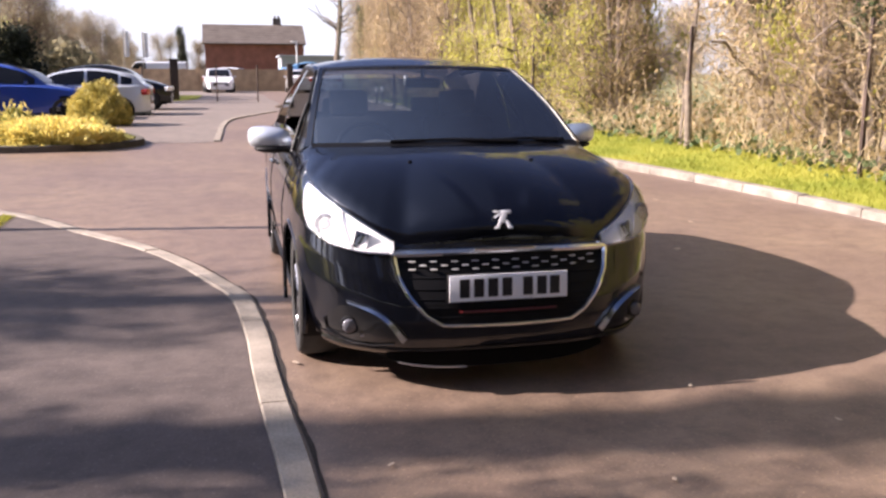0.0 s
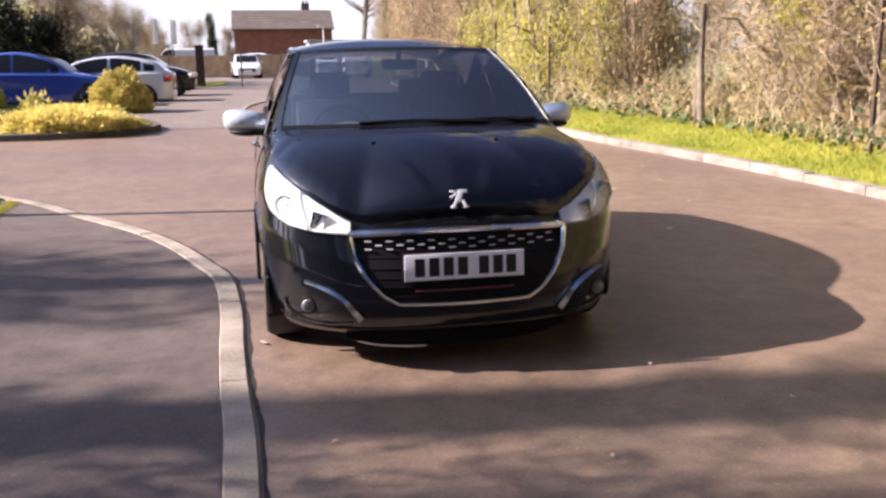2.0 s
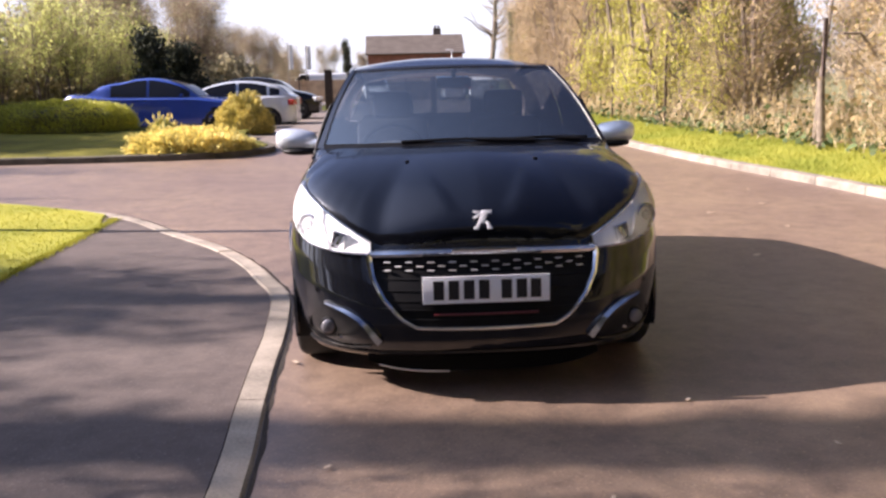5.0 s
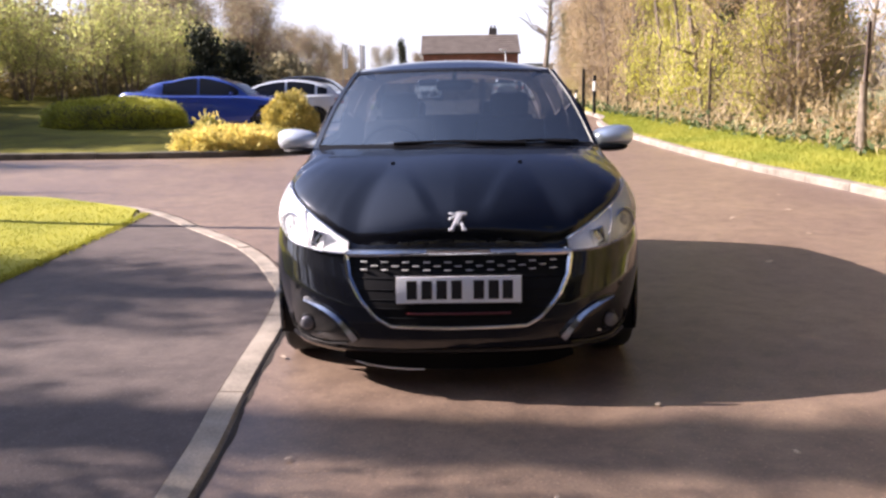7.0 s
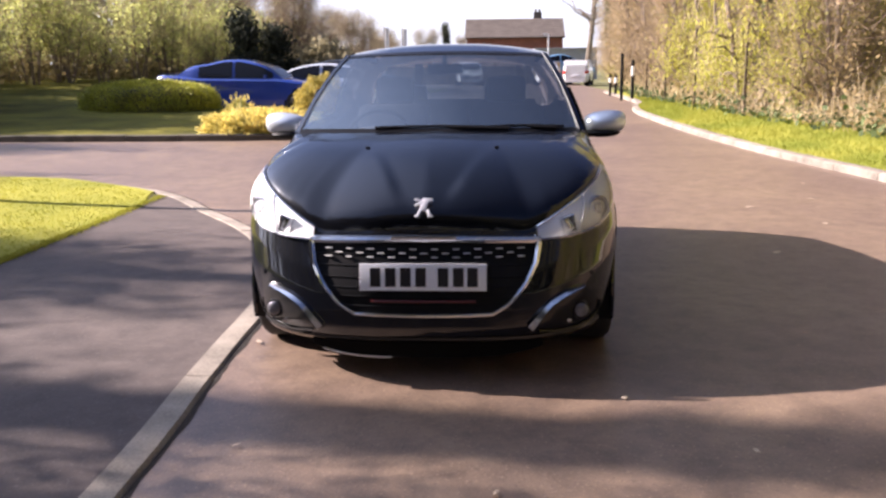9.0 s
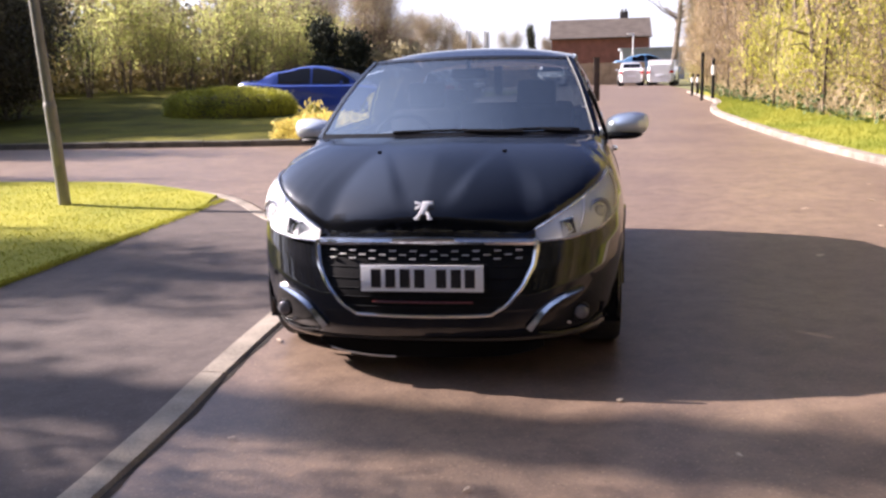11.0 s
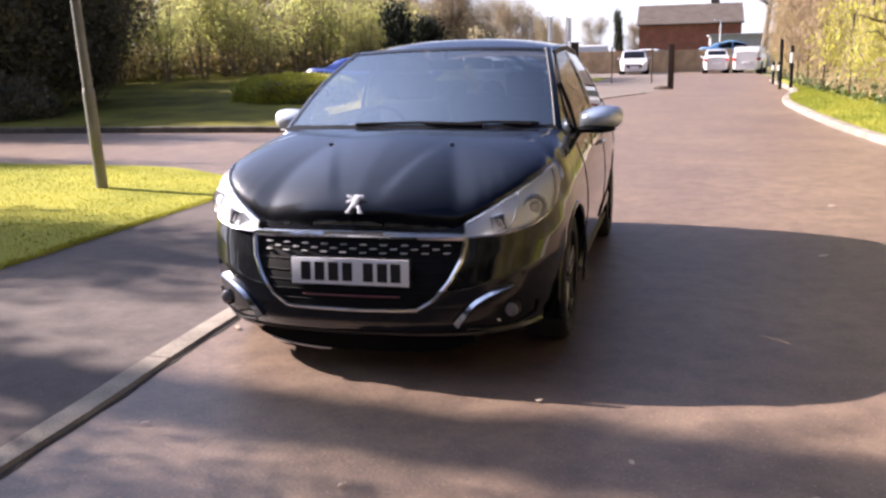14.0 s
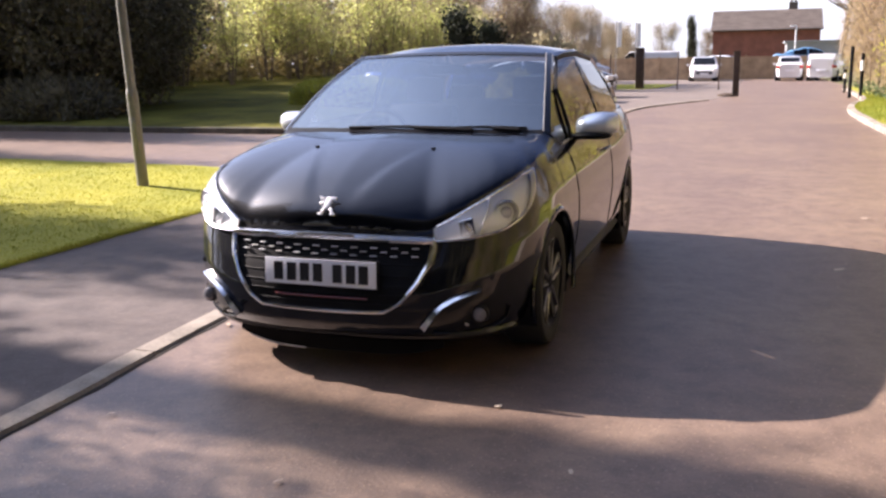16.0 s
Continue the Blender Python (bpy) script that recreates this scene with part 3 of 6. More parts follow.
def belt(y):
    return shell(s_at_y(y), 1.0)


WB, WT = Vector((0.715, 1.088, 0.998)), Vector((0.562, 1.83, 1.388))
AB, AT = Vector((0.765, 1.13, 0.965)), Vector((0.60, 1.865, 1.375))


def quad(bm, a, b, c, d, n=10, m=8, bulge=0.0, axis=None):
    """A patch with corners a b c d in order, swollen by bulge along axis."""
    rows = []
    for j in range(m + 1):
        v = j / m
        row = []
        for i in range(n + 1):
            u = i / n
            p = (a.lerp(b, u)).lerp(d.lerp(c, u), v)
            if bulge:
                p = p + axis * bulge * math.sin(math.pi * v) * (1 if axis.x else math.sin(math.pi * u))
            row.append(p)
        rows.append(row)
    grid(bm, rows)
    return bm


def flipx(p, sd):
    return Vector((p.x * sd, p.y, p.z))


def screen_rows(n=24, m=14, grow=0.0):
    rows = []
    for j in range(m + 1):
        v = j / m
        row = []
        for i in range(n + 1):
            u = i / n * 2 - 1
            lo = Vector((u * (WB.x - grow), WB.y - 0.065 * (1 - u * u), WB.z + 0.004 * (1 - u * u)))
            hi = Vector((u * (WT.x - grow), WT.y - 0.075 * (1 - u * u), WT.z + 0.016 * (1 - u * u)))
            p = lo.lerp(hi, v)
            p.z += 0.035 * math.sin(math.pi * v) * 0.8
            p.y -= 0.012 * math.sin(math.pi * v)
            row.append(p)
        rows.append(row)
    return rows


def roof():
    rows = []
    ys = [1.83, 1.9, 2.0, 2.15, 2.35, 2.6, 2.85, 3.1, 3.3, 3.45, 3.57]
    for j, y in enumerate(ys):
        r = rail(max(1.865, min(3.55, y)))
        row = []
        for i in range(25):
            u = i / 24 * 2 - 1
            k = float(np.interp(y, (1.83, 2.1, 2.6, 3.57), (0.028, 0.052, 0.06, 0.035)))
            bow = 0.075 * (1 - u * u) * max(0, 1 - (y - 1.83) / 0.5)
            row.append(Vector((u * r.x, y - bow + (0.03 if abs(u) == 1 and j == 0 else 0), r.z + k * (1 - abs(u) ** 2.4))))
        rows.append(row)
    bm = B()
    grid(bm, rows)
    return bm


def wheel(parent, x, y, sd, z=0.305, r=0.303, turn=0.0, dark=M_RIMDK, light=M_ALLOY, spokes=5, thin=False):
    """Wheel: tyre, rim and paired spokes; its outer face looks along x * sd."""
    w = new("wheel")
    w.parent = parent
    w.matrix_local = pose(x, y, z, 0, 0, turn)
    w.empty_display_size = 0.1
    bm = B()
    prof = [(0.213, -0.09), (0.25, -0.102), (0.285, -0.098), (r, -0.075), (r, 0.075), (0.285, 0.098), (0.25, 0.102), (0.213, 0.09)]
    grid(bm, [[(o * sd, math.cos(a) * q * r / 0.303, math.sin(a) * q * r / 0.303) for q, o in prof] for a in (k * math.tau / 40 for k in range(41))])
    bmesh.ops.remove_doubles(bm, verts=bm.verts, dist=1e-5)
    bmesh.ops.recalc_face_normals(bm, faces=bm.faces)
    part("tyre", bm, M_TYRE, w)
    bm = B()
    k = r / 0.303
    prof = [(0.216, 0.094), (0.221, 0.085), (0.207, 0.07), (0.198, 0.03), (0.195, -0.08)]
    grid(bm, [[(o * sd, math.cos(a) * q * k, math.sin(a) * q * k) for q, o in prof] for a in (i * math.tau / 40 for i in range(41))])
    cyl(bm, (-0.03 * sd, 0, 0), (-0.025 * sd, 0, 0), 0.15 * k, n=24)
    part("rim", bm, dark, w)
    bm = B()
    for i in range(spokes):
        a0 = i * math.tau / spokes + 0.3
        for da in (-0.17, 0.17):
            p0 = Vector((0.066 * sd, math.cos(a0 + da * 1.6) * 0.05 * k, math.sin(a0 + da * 1.6) * 0.05 * k))
            p1 = Vector((0.078 * sd, math.cos(a0 + da) * 0.205 * k, math.sin(a0 + da) * 0.205 * k))
            tube(bm, [p0, p0.lerp(p1, 0.5), p1], [0.019, 0.015, 0.018], 6, 0.7, up=(sd, 0, 0))
    cyl(bm, (0.02 * sd, 0, 0), (0.078 * sd, 0, 0), 0.062 * k, 0.045 * k, n=20)
    part("spokes", bm, dark if thin else light, w, "dark alloy spokes" if thin else "machined silver alloy spokes")
    if thin:
        bm = B()
        for i in range(spokes):
            a0 = i * math.tau / spokes + 0.3
            for da in (-0.23, 0.23):
                tube(bm, [(0.080 * sd, math.cos(a0 + da * q) * rr * k, math.sin(a0 + da * q) * rr * k) for q, rr in ((1.5, 0.05), (1.15, 0.12), (1.0, 0.205))], 0.005, 5, up=(sd, 0, 0))
            tube(bm, [(0.082 * sd, math.cos(a0 + da) * 0.207 * k, math.sin(a0 + da) * 0.207 * k) for da in (-0.23, -0.1, 0.1, 0.23)], 0.006, 5, up=(sd, 0, 0))
        part("spoke_edges", bm, light, w, "bright machined spoke edges")
    bm = B()
    cyl(bm, (0.076 * sd, 0, 0), (0.083 * sd, 0, 0), 0.027 * k, n=16)
    part("hub_cap", bm, M_BLKPL, w)
    return w


def black_hatchback():
    car = thing("hatchback_car", "black three-door hatchback with silver mirrors parked by the kerb", "car")
    part("lower_body", lower_body(), M_PAINT, car)
    part("bonnet", bonnet(), M_PAINT, car)
    part("roof", roof(), M_PAINT, car)
    # underside and wheel housings
    bm = B()
    rows = [[Vector((sd * shell(PLEN * i / 60, 0.0).x * 0.98, shell(PLEN * i / 60, 0.0).y, ZB + 0.005)) for sd in (-1, 1)] for i in range(61)]
    grid(bm, rows)
    part("underside", bm, M_BLKPL, car)
    for wy, wz in WELLS:
        for sd in (-1, 1):
            bm = B()
            grid(bm, [[(sd * x, wy + math.cos(a) * ARCH, wz + math.sin(a) * ARCH) for x in (0.55, 0.7, 0.835)] for a in (math.pi * (1.12 - 1.24 * k / 24) for k in range(25))])
            grid(bm, [[(sd * 0.55, wy + math.cos(a) * q, wz + math.sin(a) * q) for q in (0.02, ARCH)] for a in (math.pi * (1.12 - 1.24 * k / 24) for k in range(25))])
            part("wheel_housing", bm, M_BLKPL, car)
            bm = B()
            ring = []
            for k in range(29):
                a = math.pi * (1.10 - 1.20 * k / 28)
                ring.append(Vector((sd * float(np.interp(wy + math.cos(a) * ARCH, (2.9, 3.15, 3.40, 3.58, 3.70), (0.864, 0.861, 0.843, 0.822, 0.775))) if wy > 2 else sd * float(np.interp(wy + math.cos(a) * ARCH, (0.40, 0.6, 0.85, 1.2), (0.815, 0.848, 0.863, 0.869))), wy + math.cos(a) * ARCH, wz + math.sin(a) * ARCH)))
            tube(bm, ring, 0.012, 6, up=(1, 0, 0))
            part("arch_lip", bm, M_PAINT, car)
            wheel(car, sd * 0.742, wy, sd, turn=0, thin=True)
    # greenhouse
    bm = B()
    grid(bm, screen_rows())
    w = part("windscreen", bm, G_SCREEN, car, "tinted windscreen reflecting the sky")
    w.visible_shadow = False
    bm = B()
    lo = [p + Vector((0, -0.006, 0.004)) for p in screen_rows(24, 14)[0]]
    hi = [p + Vector((0, -0.006, 0.004)) for p in screen_rows(24, 14)[1]]
    grid(bm, [[p + Vector((0, -0.03, -0.018)) for p in lo], [p.lerp(q, 0.18) for p, q in zip(lo, hi)]])
    part("cowl", bm, M_BLKPL, car)
    bm = B()
    top = screen_rows(24, 20)
    grid(bm, [[p + Vector((0, -0.004, 0.003)) for p in r] for r in top[-2:]])
    part("screen_header", bm, M_GLBLK, car)
    for sd in (-1, 1):
        f = lambda p: flipx(p, sd)
        ax = Vector((sd, 0, 0.2))
        bm = B()
        n = 12
        rows = []
        for j in range(n + 1):
            v = j / n
            bow = Vector((0, -0.012, 0.028)) * math.sin(math.pi * v)
            a, b = WB.lerp(WT, v) + bow, AB.lerp(AT, v) + bow
            mid = a.lerp(b, 0.5) + Vector((0.012, -0.008, 0.008))
            rows.append([f(a), f(mid), f(b)])
        grid(bm, rows, flip=sd > 0)
        part("windscreen_pillar", bm, M_PAINT, car)
        bm = B()
        tube(bm, [f(WB.lerp(WT, j / 12) + Vector((0.004, -0.012, 0.028)) * math.sin(math.pi * j / 12) + Vector((0.002, -0.004, 0.003))) for j in range(13)], 0.003, 6)
        # right seal in pale steel: the sunlit line on that edge put into its colour
        part("screen_seal", bm, M_STEEL if sd > 0 else M_BLKPL, car)
        # wedge behind the pillar, down to the mirror
        b1, b2, b3, b4, b5 = belt(1.46), belt(2.38), belt(2.47), belt(3.2), Vector((0.70, 3.74, 1.02))
        r1, r2, r3, r4, r5 = rail(1.97), rail(2.30), rail(2.39), rail(3.06), rail(3.55)
        drop = Vector((0.006, 0, -0.022))
        # the front corner of the door: a black triangle whose rear edge meets the pillar half way up
        bow = Vector((0, -0.012, 0.028))
        meet = AB.lerp(AT, 0.50) + bow
        b1 = belt(1.42)
        bs = belt(1.12)
        bm = B()
        quad(bm, f(bs), f(b1), f(b1), f(AB), 3, 2)
        grid(bm, [[f((AB.lerp(AT, 0.5 * j / 8) + bow * math.sin(math.pi * 0.5 * j / 8)).lerp(b1.lerp(meet, j / 8), i / 4)) for i in range(5)] for j in range(9)], flip=sd < 0)
        part("door_frame_front", bm, M_GLBLK, car)
        bm = B()
        last = edge_pts()[-1]
        quad(bm, f(last + Vector((0, -0.03, 0.001))), f(bs + Vector((0, 0.03, 0.001))), f(AB + Vector((0.004, 0.02, 0.004))), f(WB + Vector((0, -0.02, 0.002))), 4, 4)
        part("wing_corner", bm, M_PAINT, car)
        bm = B()
        tube(bm, [f(b1.lerp(meet, j / 6) + Vector((0.010 + 0.006 * math.sin(math.pi * j / 6), 0, 0))) for j in range(7)], 0.011, 6)
        part("window_edge", bm, M_BLKPL, car)

        def front_edge(v):
            if v < 0.5:
                return b1.lerp(meet, v * 2)
            return AB.lerp(AT + drop, v) + bow * math.sin(math.pi * v)
        bm = B()
        tube(bm, [f(front_edge(0.5 + 0.5 * j / 8) + Vector((0.008, 0.006, 0))) for j in range(9)], 0.007, 6)
        part("window_seal", bm, M_BLKPL, car)
        if sd > 0:
            bm = B()
            grid(bm, [[f(front_edge(j / 10).lerp(b2.lerp(r2 + drop, j / 10), i / 10)) + ax * 0.016 * math.sin(math.pi * j / 10) * (i / 10) for i in range(11)] for j in range(11)])
            part("door_window", bm, G_SIDE, car, "dark side window reflecting the trees")
        else:
            bm = B()
            up = lambda p, q, v: f(p.lerp(q, v))
            quad(bm, f(b1), f(b2), up(b2, r2 + drop, 0.16), up(b1, meet, 0.3), 10, 3, 0.006, ax)
            part("door_window", bm, G_SIDE, car, "side window wound almost right down")
        bm = B()
        quad(bm, f(b2), f(b3), f(r3 + drop), f(r2 + drop), 2, 8, 0.025, ax)
        part("door_pillar", bm, M_GLBLK, car)
        bm = B()
        quad(bm, f(b3), f(b4), f(r4 + drop), f(r3 + drop), 8, 8, 0.022, ax)
        part("quarter_window", bm, G_SIDE, car)
        bm = B()
        quad(bm, f(b4), f(b5), f(r5), f(r4 + drop), 8, 8, 0.03, ax)
        quad(bm, f(belt(3.2)), f(belt(3.66)), f(b5), f(b5), 6, 3)
        part("rear_pillar", bm, M_PAINT, car)
        bm = B()
        pts = [rail(1.865 + (3.55 - 1.865) * i / 24) for i in range(25)]
        grid(bm, [[f(p + Vector((-0.012, 0, 0.008))) for p in pts], [f(p + Vector((0.01, 0, -0.002))) for p in pts], [f(p + drop) for p in pts]], flip=sd > 0)
        part("roof_rail", bm, M_PAINT, car)
        bm = B()
        tube(bm, [f(rail(1.88 + 1.2 * i / 16) + drop * 0.8 + Vector((-0.004, 0, 0))) for i in range(17)], 0.017, 6)
        part("window_frame_top", bm, M_BLKPL, car)
        bm = B()
        tube(bm, [f(belt(1.2 + 2.0 * i / 16) + Vector((0.004, 0, 0.004))) for i in range(17)], 0.007, 6)
        part("waist_trim", bm, M_CHROME if sd > 0 else M_BLKPL, car)
        # door skin lines, handle, sill
        def sd_pt(y, z, off):
            s = s_at_y(y)
            p, _ = plan(s)
            q = shell(s, (z - ZB) / (ztop(p) - ZB), off)
            return f(q)
        bm = B()
        tube(bm, [sd_pt(1.24 + 0.05 * math.sin(k / 12 * 3), 0.30 + 0.60 * k / 12, 0.0) for k in range(13)], 0.004, 5)
        tube(bm, [sd_pt(2.44 - 0.02 * k / 12, 0.30 + 0.64 * k / 12, 0.0) for k in range(13)], 0.004, 5)
        tube(bm, [sd_pt(1.24 + 1.2 * k / 12, 0.30, 0.0) for k in range(13)], 0.004, 5)
        part("door_gap", bm, M_BLKPL, car)
        bm = B()
        tube(bm, [sd_pt(2.14 + 0.2 * k / 8, 0.815, 0.012 + 0.012 * math.sin(math.pi * k / 8)) for k in range(9)], 0.012, 8, 0.7)
        part("door_handle", bm, M_PAINT, car)
        bm = B()
        grid(bm, [[sd_pt(1.19 + 1.74 * i / 30, z, o) for i in range(31)] for z, o in ((0.17, -0.02), (0.19, 0.02), (0.245, 0.022), (0.262, 0.0))], flip=sd < 0)
        part("sill_trim", bm, M_BLKPL, car)
        # tail lamp
        bm = B()
        pts = []
        for j in range(7):
            z = 0.66 + 0.30 * j / 6
            row = []
            for i in range(9):
                y = 3.50 + 0.30 * i / 8
                row.append(sd_pt(min(y, 3.80), z, 0.012))
            pts.append(row)
        grid(bm, pts, flip=sd < 0)
        part("tail_lamp", bm, M_TAIL, car)
        # mirror
        mir = new("door_mirror")
        mir.parent = car
        mir.matrix_local = pose(sd * 0.905, 1.565, 1.0)
        bm = B()
        rows = []
        for i in range(15):
            a = math.pi * i / 14
            rows.append([(sd * 0.118 * -math.cos(a), -0.105 * math.sin(a) ** 0.65 * max(0.0, math.cos(b)) ** 0.8 + 0.03, 0.068 * math.sin(b) * math.sin(a) ** 0.5 + 0.012 * -math.cos(a)) for b in (-math.pi / 2 + math.pi * k / 12 for k in range(13))])
        grid(bm, rows)
        bmesh.ops.remove_doubles(bm, verts=bm.verts, dist=1e-5)
        bmesh.ops.recalc_face_normals(bm, faces=bm.faces)
        part("mirror_cap", bm, M_CAP, mir, "satin silver mirror cap")
        bm = B()
        ball(bm, (0, 0.03, -0.004), 0.112, 0.02, 0.062)
        part("mirror_rim", bm, M_GLBLK, mir)
        bm = B()
        ball(bm, (sd * -0.02, -0.015, -0.052), 0.105, 0.072, 0.026)
        tube(bm, [(sd * -0.055, -0.01, -0.05), (sd * -0.11, -0.02, -0.062), (sd * -0.155, -0.03, -0.065)], [0.034, 0.028, 0.032], 8, 0.7)
        part("mirror_base", bm, M_BLKPL, mir)
        bm = B()
        ball(bm, (0, 0.052, -0.002), 0.098, 0.004, 0.053)
        part("mirror_glass", bm, M_CHROME, mir)
        # headlamp on the corner of the nose
        hl = new("headlamp")
        hl.parent = car
        s0 = next(i for i in range(2000) if plan(PLEN * i / 2000)[0].x > 0.492) * PLEN / 2000
        s1 = next(i for i in range(2000) if plan(PLEN * i / 2000)[0].y > 0.60) * PLEN / 2000
        s2 = next(i for i in range(2000) if plan(PLEN * i / 2000)[0].y > 0.43) * PLEN / 2000
        def hpt(u, v, off):
            s = s0 + (s2 + (s1 - s2) * v - s0) * u
            p, _ = plan(s)
            zl = float(np.interp(u, (0, 0.3, 0.62, 0.85, 1), (0.612, 0.620, 0.648, 0.690, 0.735)))
            f0 = (zl - ZB) / (ztop(p) - ZB)
            q = shell(s, min(1.0, f0 + (1 - f0) * v), off)
            return f(q)
        nu, nv = 26, 10
        bm = B()
        grid(bm, [[hpt(i / nu, j / nv, 0.003) for i in range(nu + 1)] for j in range(nv + 1)], flip=sd < 0)
        part("housing", bm, M_REFL, hl)

        def pod(nm, u, v, r, square):
            """A lamp in its bezel: a dark recess, a bright stepped ring and a lens in the middle."""
            c = hpt(u, v, 0.006)
            d = ((hpt(u, v, 0.04) - c).normalized() + Vector((0, -0.9, 0.05))).normalized()
            qn = Matrix.Translation(c) @ d.to_track_quat("Z", "Y").to_matrix().to_4x4()
            n = 4 if square else 28
            turn = math.tau / 8 + 0.25 * sd if square else 0

            def ring(bm, prof):
                grid(bm, [[qn @ Vector((math.cos(k * math.tau / n + turn) * q, math.sin(k * math.tau / n + turn) * q * (1.15 if square else 1.0), h)) for q, h in prof] for k in range(n + 1)])
            bm = B()
            ring(bm, [(r, -0.012), (r, 0.008), (r * 0.93, 0.012), (r * 0.86, 0.006)])
            lamp_ob = part(nm, bm, M_SATIN, hl)
            bm = B()
            ring(bm, [(r * 0.86, 0.006), (r * 0.70, -0.004), (r * 0.62, -0.005)] if not square else [(r * 0.86, 0.006), (r * 0.6, -0.008), (0.0005, -0.010)])
            part("recess", bm, M_FOG if square else M_AMBER, lamp_ob, "grey bowl")
            if square:
                bm = B()
                box(bm, 0, 0, 0, r * 0.35, r * 1.05, 0.006, 0.002)
                bmesh.ops.transform(bm, matrix=qn @ Euler((0, 0, 0.6 * sd)).to_matrix().to_4x4(), verts=bm.verts)
                part("bulb", bm, M_SATIN, lamp_ob)
                return
            bm = B()
            ring(bm, [(r * 0.62, -0.005), (r * 0.60, 0.006), (r * 0.52, 0.007), (r * 0.48, 0.002)])
            part("inner_ring", bm, M_FLECK, lamp_ob)
            bm = B()
            ball(bm, (0, 0, 0), r * 0.47, r * 0.47, r * 0.22, 20, 10)
            bmesh.ops.transform(bm, matrix=qn, verts=bm.verts)
            part("projector", bm, M_AMBER, lamp_ob)
            bm = B()
            for k in range(3):
                box(bm, r * (k - 1) * 0.22, 0, r * 0.20, r * 0.07, r * 0.46, r * 0.05)
            bmesh.ops.transform(bm, matrix=qn, verts=bm.verts)
            part("flute", bm, M_FLECK, lamp_ob, smooth=False)

        pod("main_lamp", 0.60, 0.44, 0.055, False)
        pod("side_lamp", 0.27, 0.42, 0.044, True)
        bm = B()
        tube(bm, [hpt(0.39 + 0.03 * v, 0.02 + 0.96 * v, 0.012) for v in (0, 0.25, 0.5, 0.75, 1)], 0.006, 6)
        part("divider", bm, M_FLECK, hl)
        # bright light strip down the outer edge, with a grey groove beside it
        for nm, ua, ub, m in (("light_strip", 0.90, 0.985, M_FLECK), ("groove", 0.845, 0.885, M_AMBER)):
            bm = B()
            grid(bm, [[hpt(ua + (ub - ua) * i / 4, 0.04 + 0.92 * j / 10, 0.014) for i in range(5)] for j in range(11)], flip=sd < 0)
            bmesh.ops.solidify(bm, geom=bm.faces[:], thickness=0.004)
            part(nm, bm, m, hl)
        bm = B()
        def swell_l(i, j):
            return 0.010 + 0.022 * math.sin(math.pi * min(1, max(0, i / nu))) ** 0.5 * math.sin(math.pi * j / nv) ** 0.5
        grid(bm, [[hpt(i / nu, j / nv, swell_l(i, j)) for i in range(nu + 1)] for j in range(nv + 1)], flip=sd < 0)
        le = part("lens", bm, G_LENS, hl, "clear headlamp lens")
        le.visible_shadow = False
        bm = B()
        ring = [hpt(i / nu, 0, 0.010) for i in range(nu + 1)] + [hpt(1, j / nv, 0.010) for j in range(1, nv)] + [hpt(1 - i / nu, 1, 0.009) for i in range(nu + 1)]
        tube(bm, ring, 0.0045, 6, closed=True, up=(0, 1, 0.3))
        part("lens_rim", bm, M_SATIN, hl)
        # fog lamp pocket and its bright blade
        def fpt(x, z, off):
            return nose(sd * x, z, off)
        bm = B()
        rows = []
        for i in range(17):
            x = 0.43 + 0.32 * i / 16
            zt = float(np.interp(x, (0.43, 0.52, 0.64, 0.70, 0.75), (0.262, 0.352, 0.40, 0.385, 0.31)))
            zl = float(np.interp(x, (0.43, 0.55, 0.68, 0.75), (0.238, 0.218, 0.225, 0.27)))
            rows.append([fpt(x, zl + (zt - zl) * j / 8, 0.003) for j in range(9)])
        grid(bm, rows, flip=sd > 0)
        part("fog_pocket", bm, M_GLBLK, car)
        bm = B()
        tube(bm, [fpt(x, z, 0.010) for x, z in ((0.755, 0.315), (0.742, 0.262), (0.70, 0.229), (0.64, 0.217), (0.56, 0.217), (0.48, 0.228))], 0.005, 6)
        part("pocket_trim", bm, M_GLBLK, car)
        bm = B()
        hi_l = [(0.672, 0.414), (0.63, 0.406), (0.575, 0.388), (0.525, 0.362), (0.492, 0.332), (0.462, 0.295), (0.432, 0.258)]
        lo_l = [(0.672, 0.408), (0.625, 0.394), (0.572, 0.372), (0.528, 0.344), (0.503, 0.316), (0.478, 0.278), (0.452, 0.240)]
        ch = [fpt(a, b, 0.016) for a, b in hi_l]
        cl = [fpt(a, b, 0.030) for a, b in lo_l]
        ch0 = [fpt(a, b, -0.004) for a, b in hi_l]
        cl0 = [fpt(a, b, -0.004) for a, b in lo_l]
        grid(bm, [ch0, ch, cl, cl0], flip=sd < 0)
        bmesh.ops.recalc_face_normals(bm, faces=bm.faces)
        part("bumper_blade", bm, M_SATIN, car, "bright chrome blade over the fog lamp")
        c = fpt(0.655, 0.302, 0.004)
        fog = new("fog_lamp")
        fog.parent = car
        bm = B()
        d = Vector((sd * 0.25, -1, 0)).normalized()
        cyl(bm, c - d * 0.01, c + d * 0.016, 0.043, 0.037, 24)
        part("bezel", bm, M_BLKPL, fog)
        bm = B()
        ball(bm, c + d * 0.016, 0.031, 0.012, 0.031, 20, 12)
        part("lens", bm, M_FOG, fog)
        bm = B()
        box(bm, *(c + Vector((sd * -0.085, -0.03, -0.028))), 0.10, 0.006, 0.012, 0.002, Euler((0, sd * 0.35, 0)).to_matrix().to_4x4())
        part("pocket_strip", bm, M_SATIN, car)
        # parking sensor
        bm = B()
        c = fpt(0.70, 0.455, 0.0)
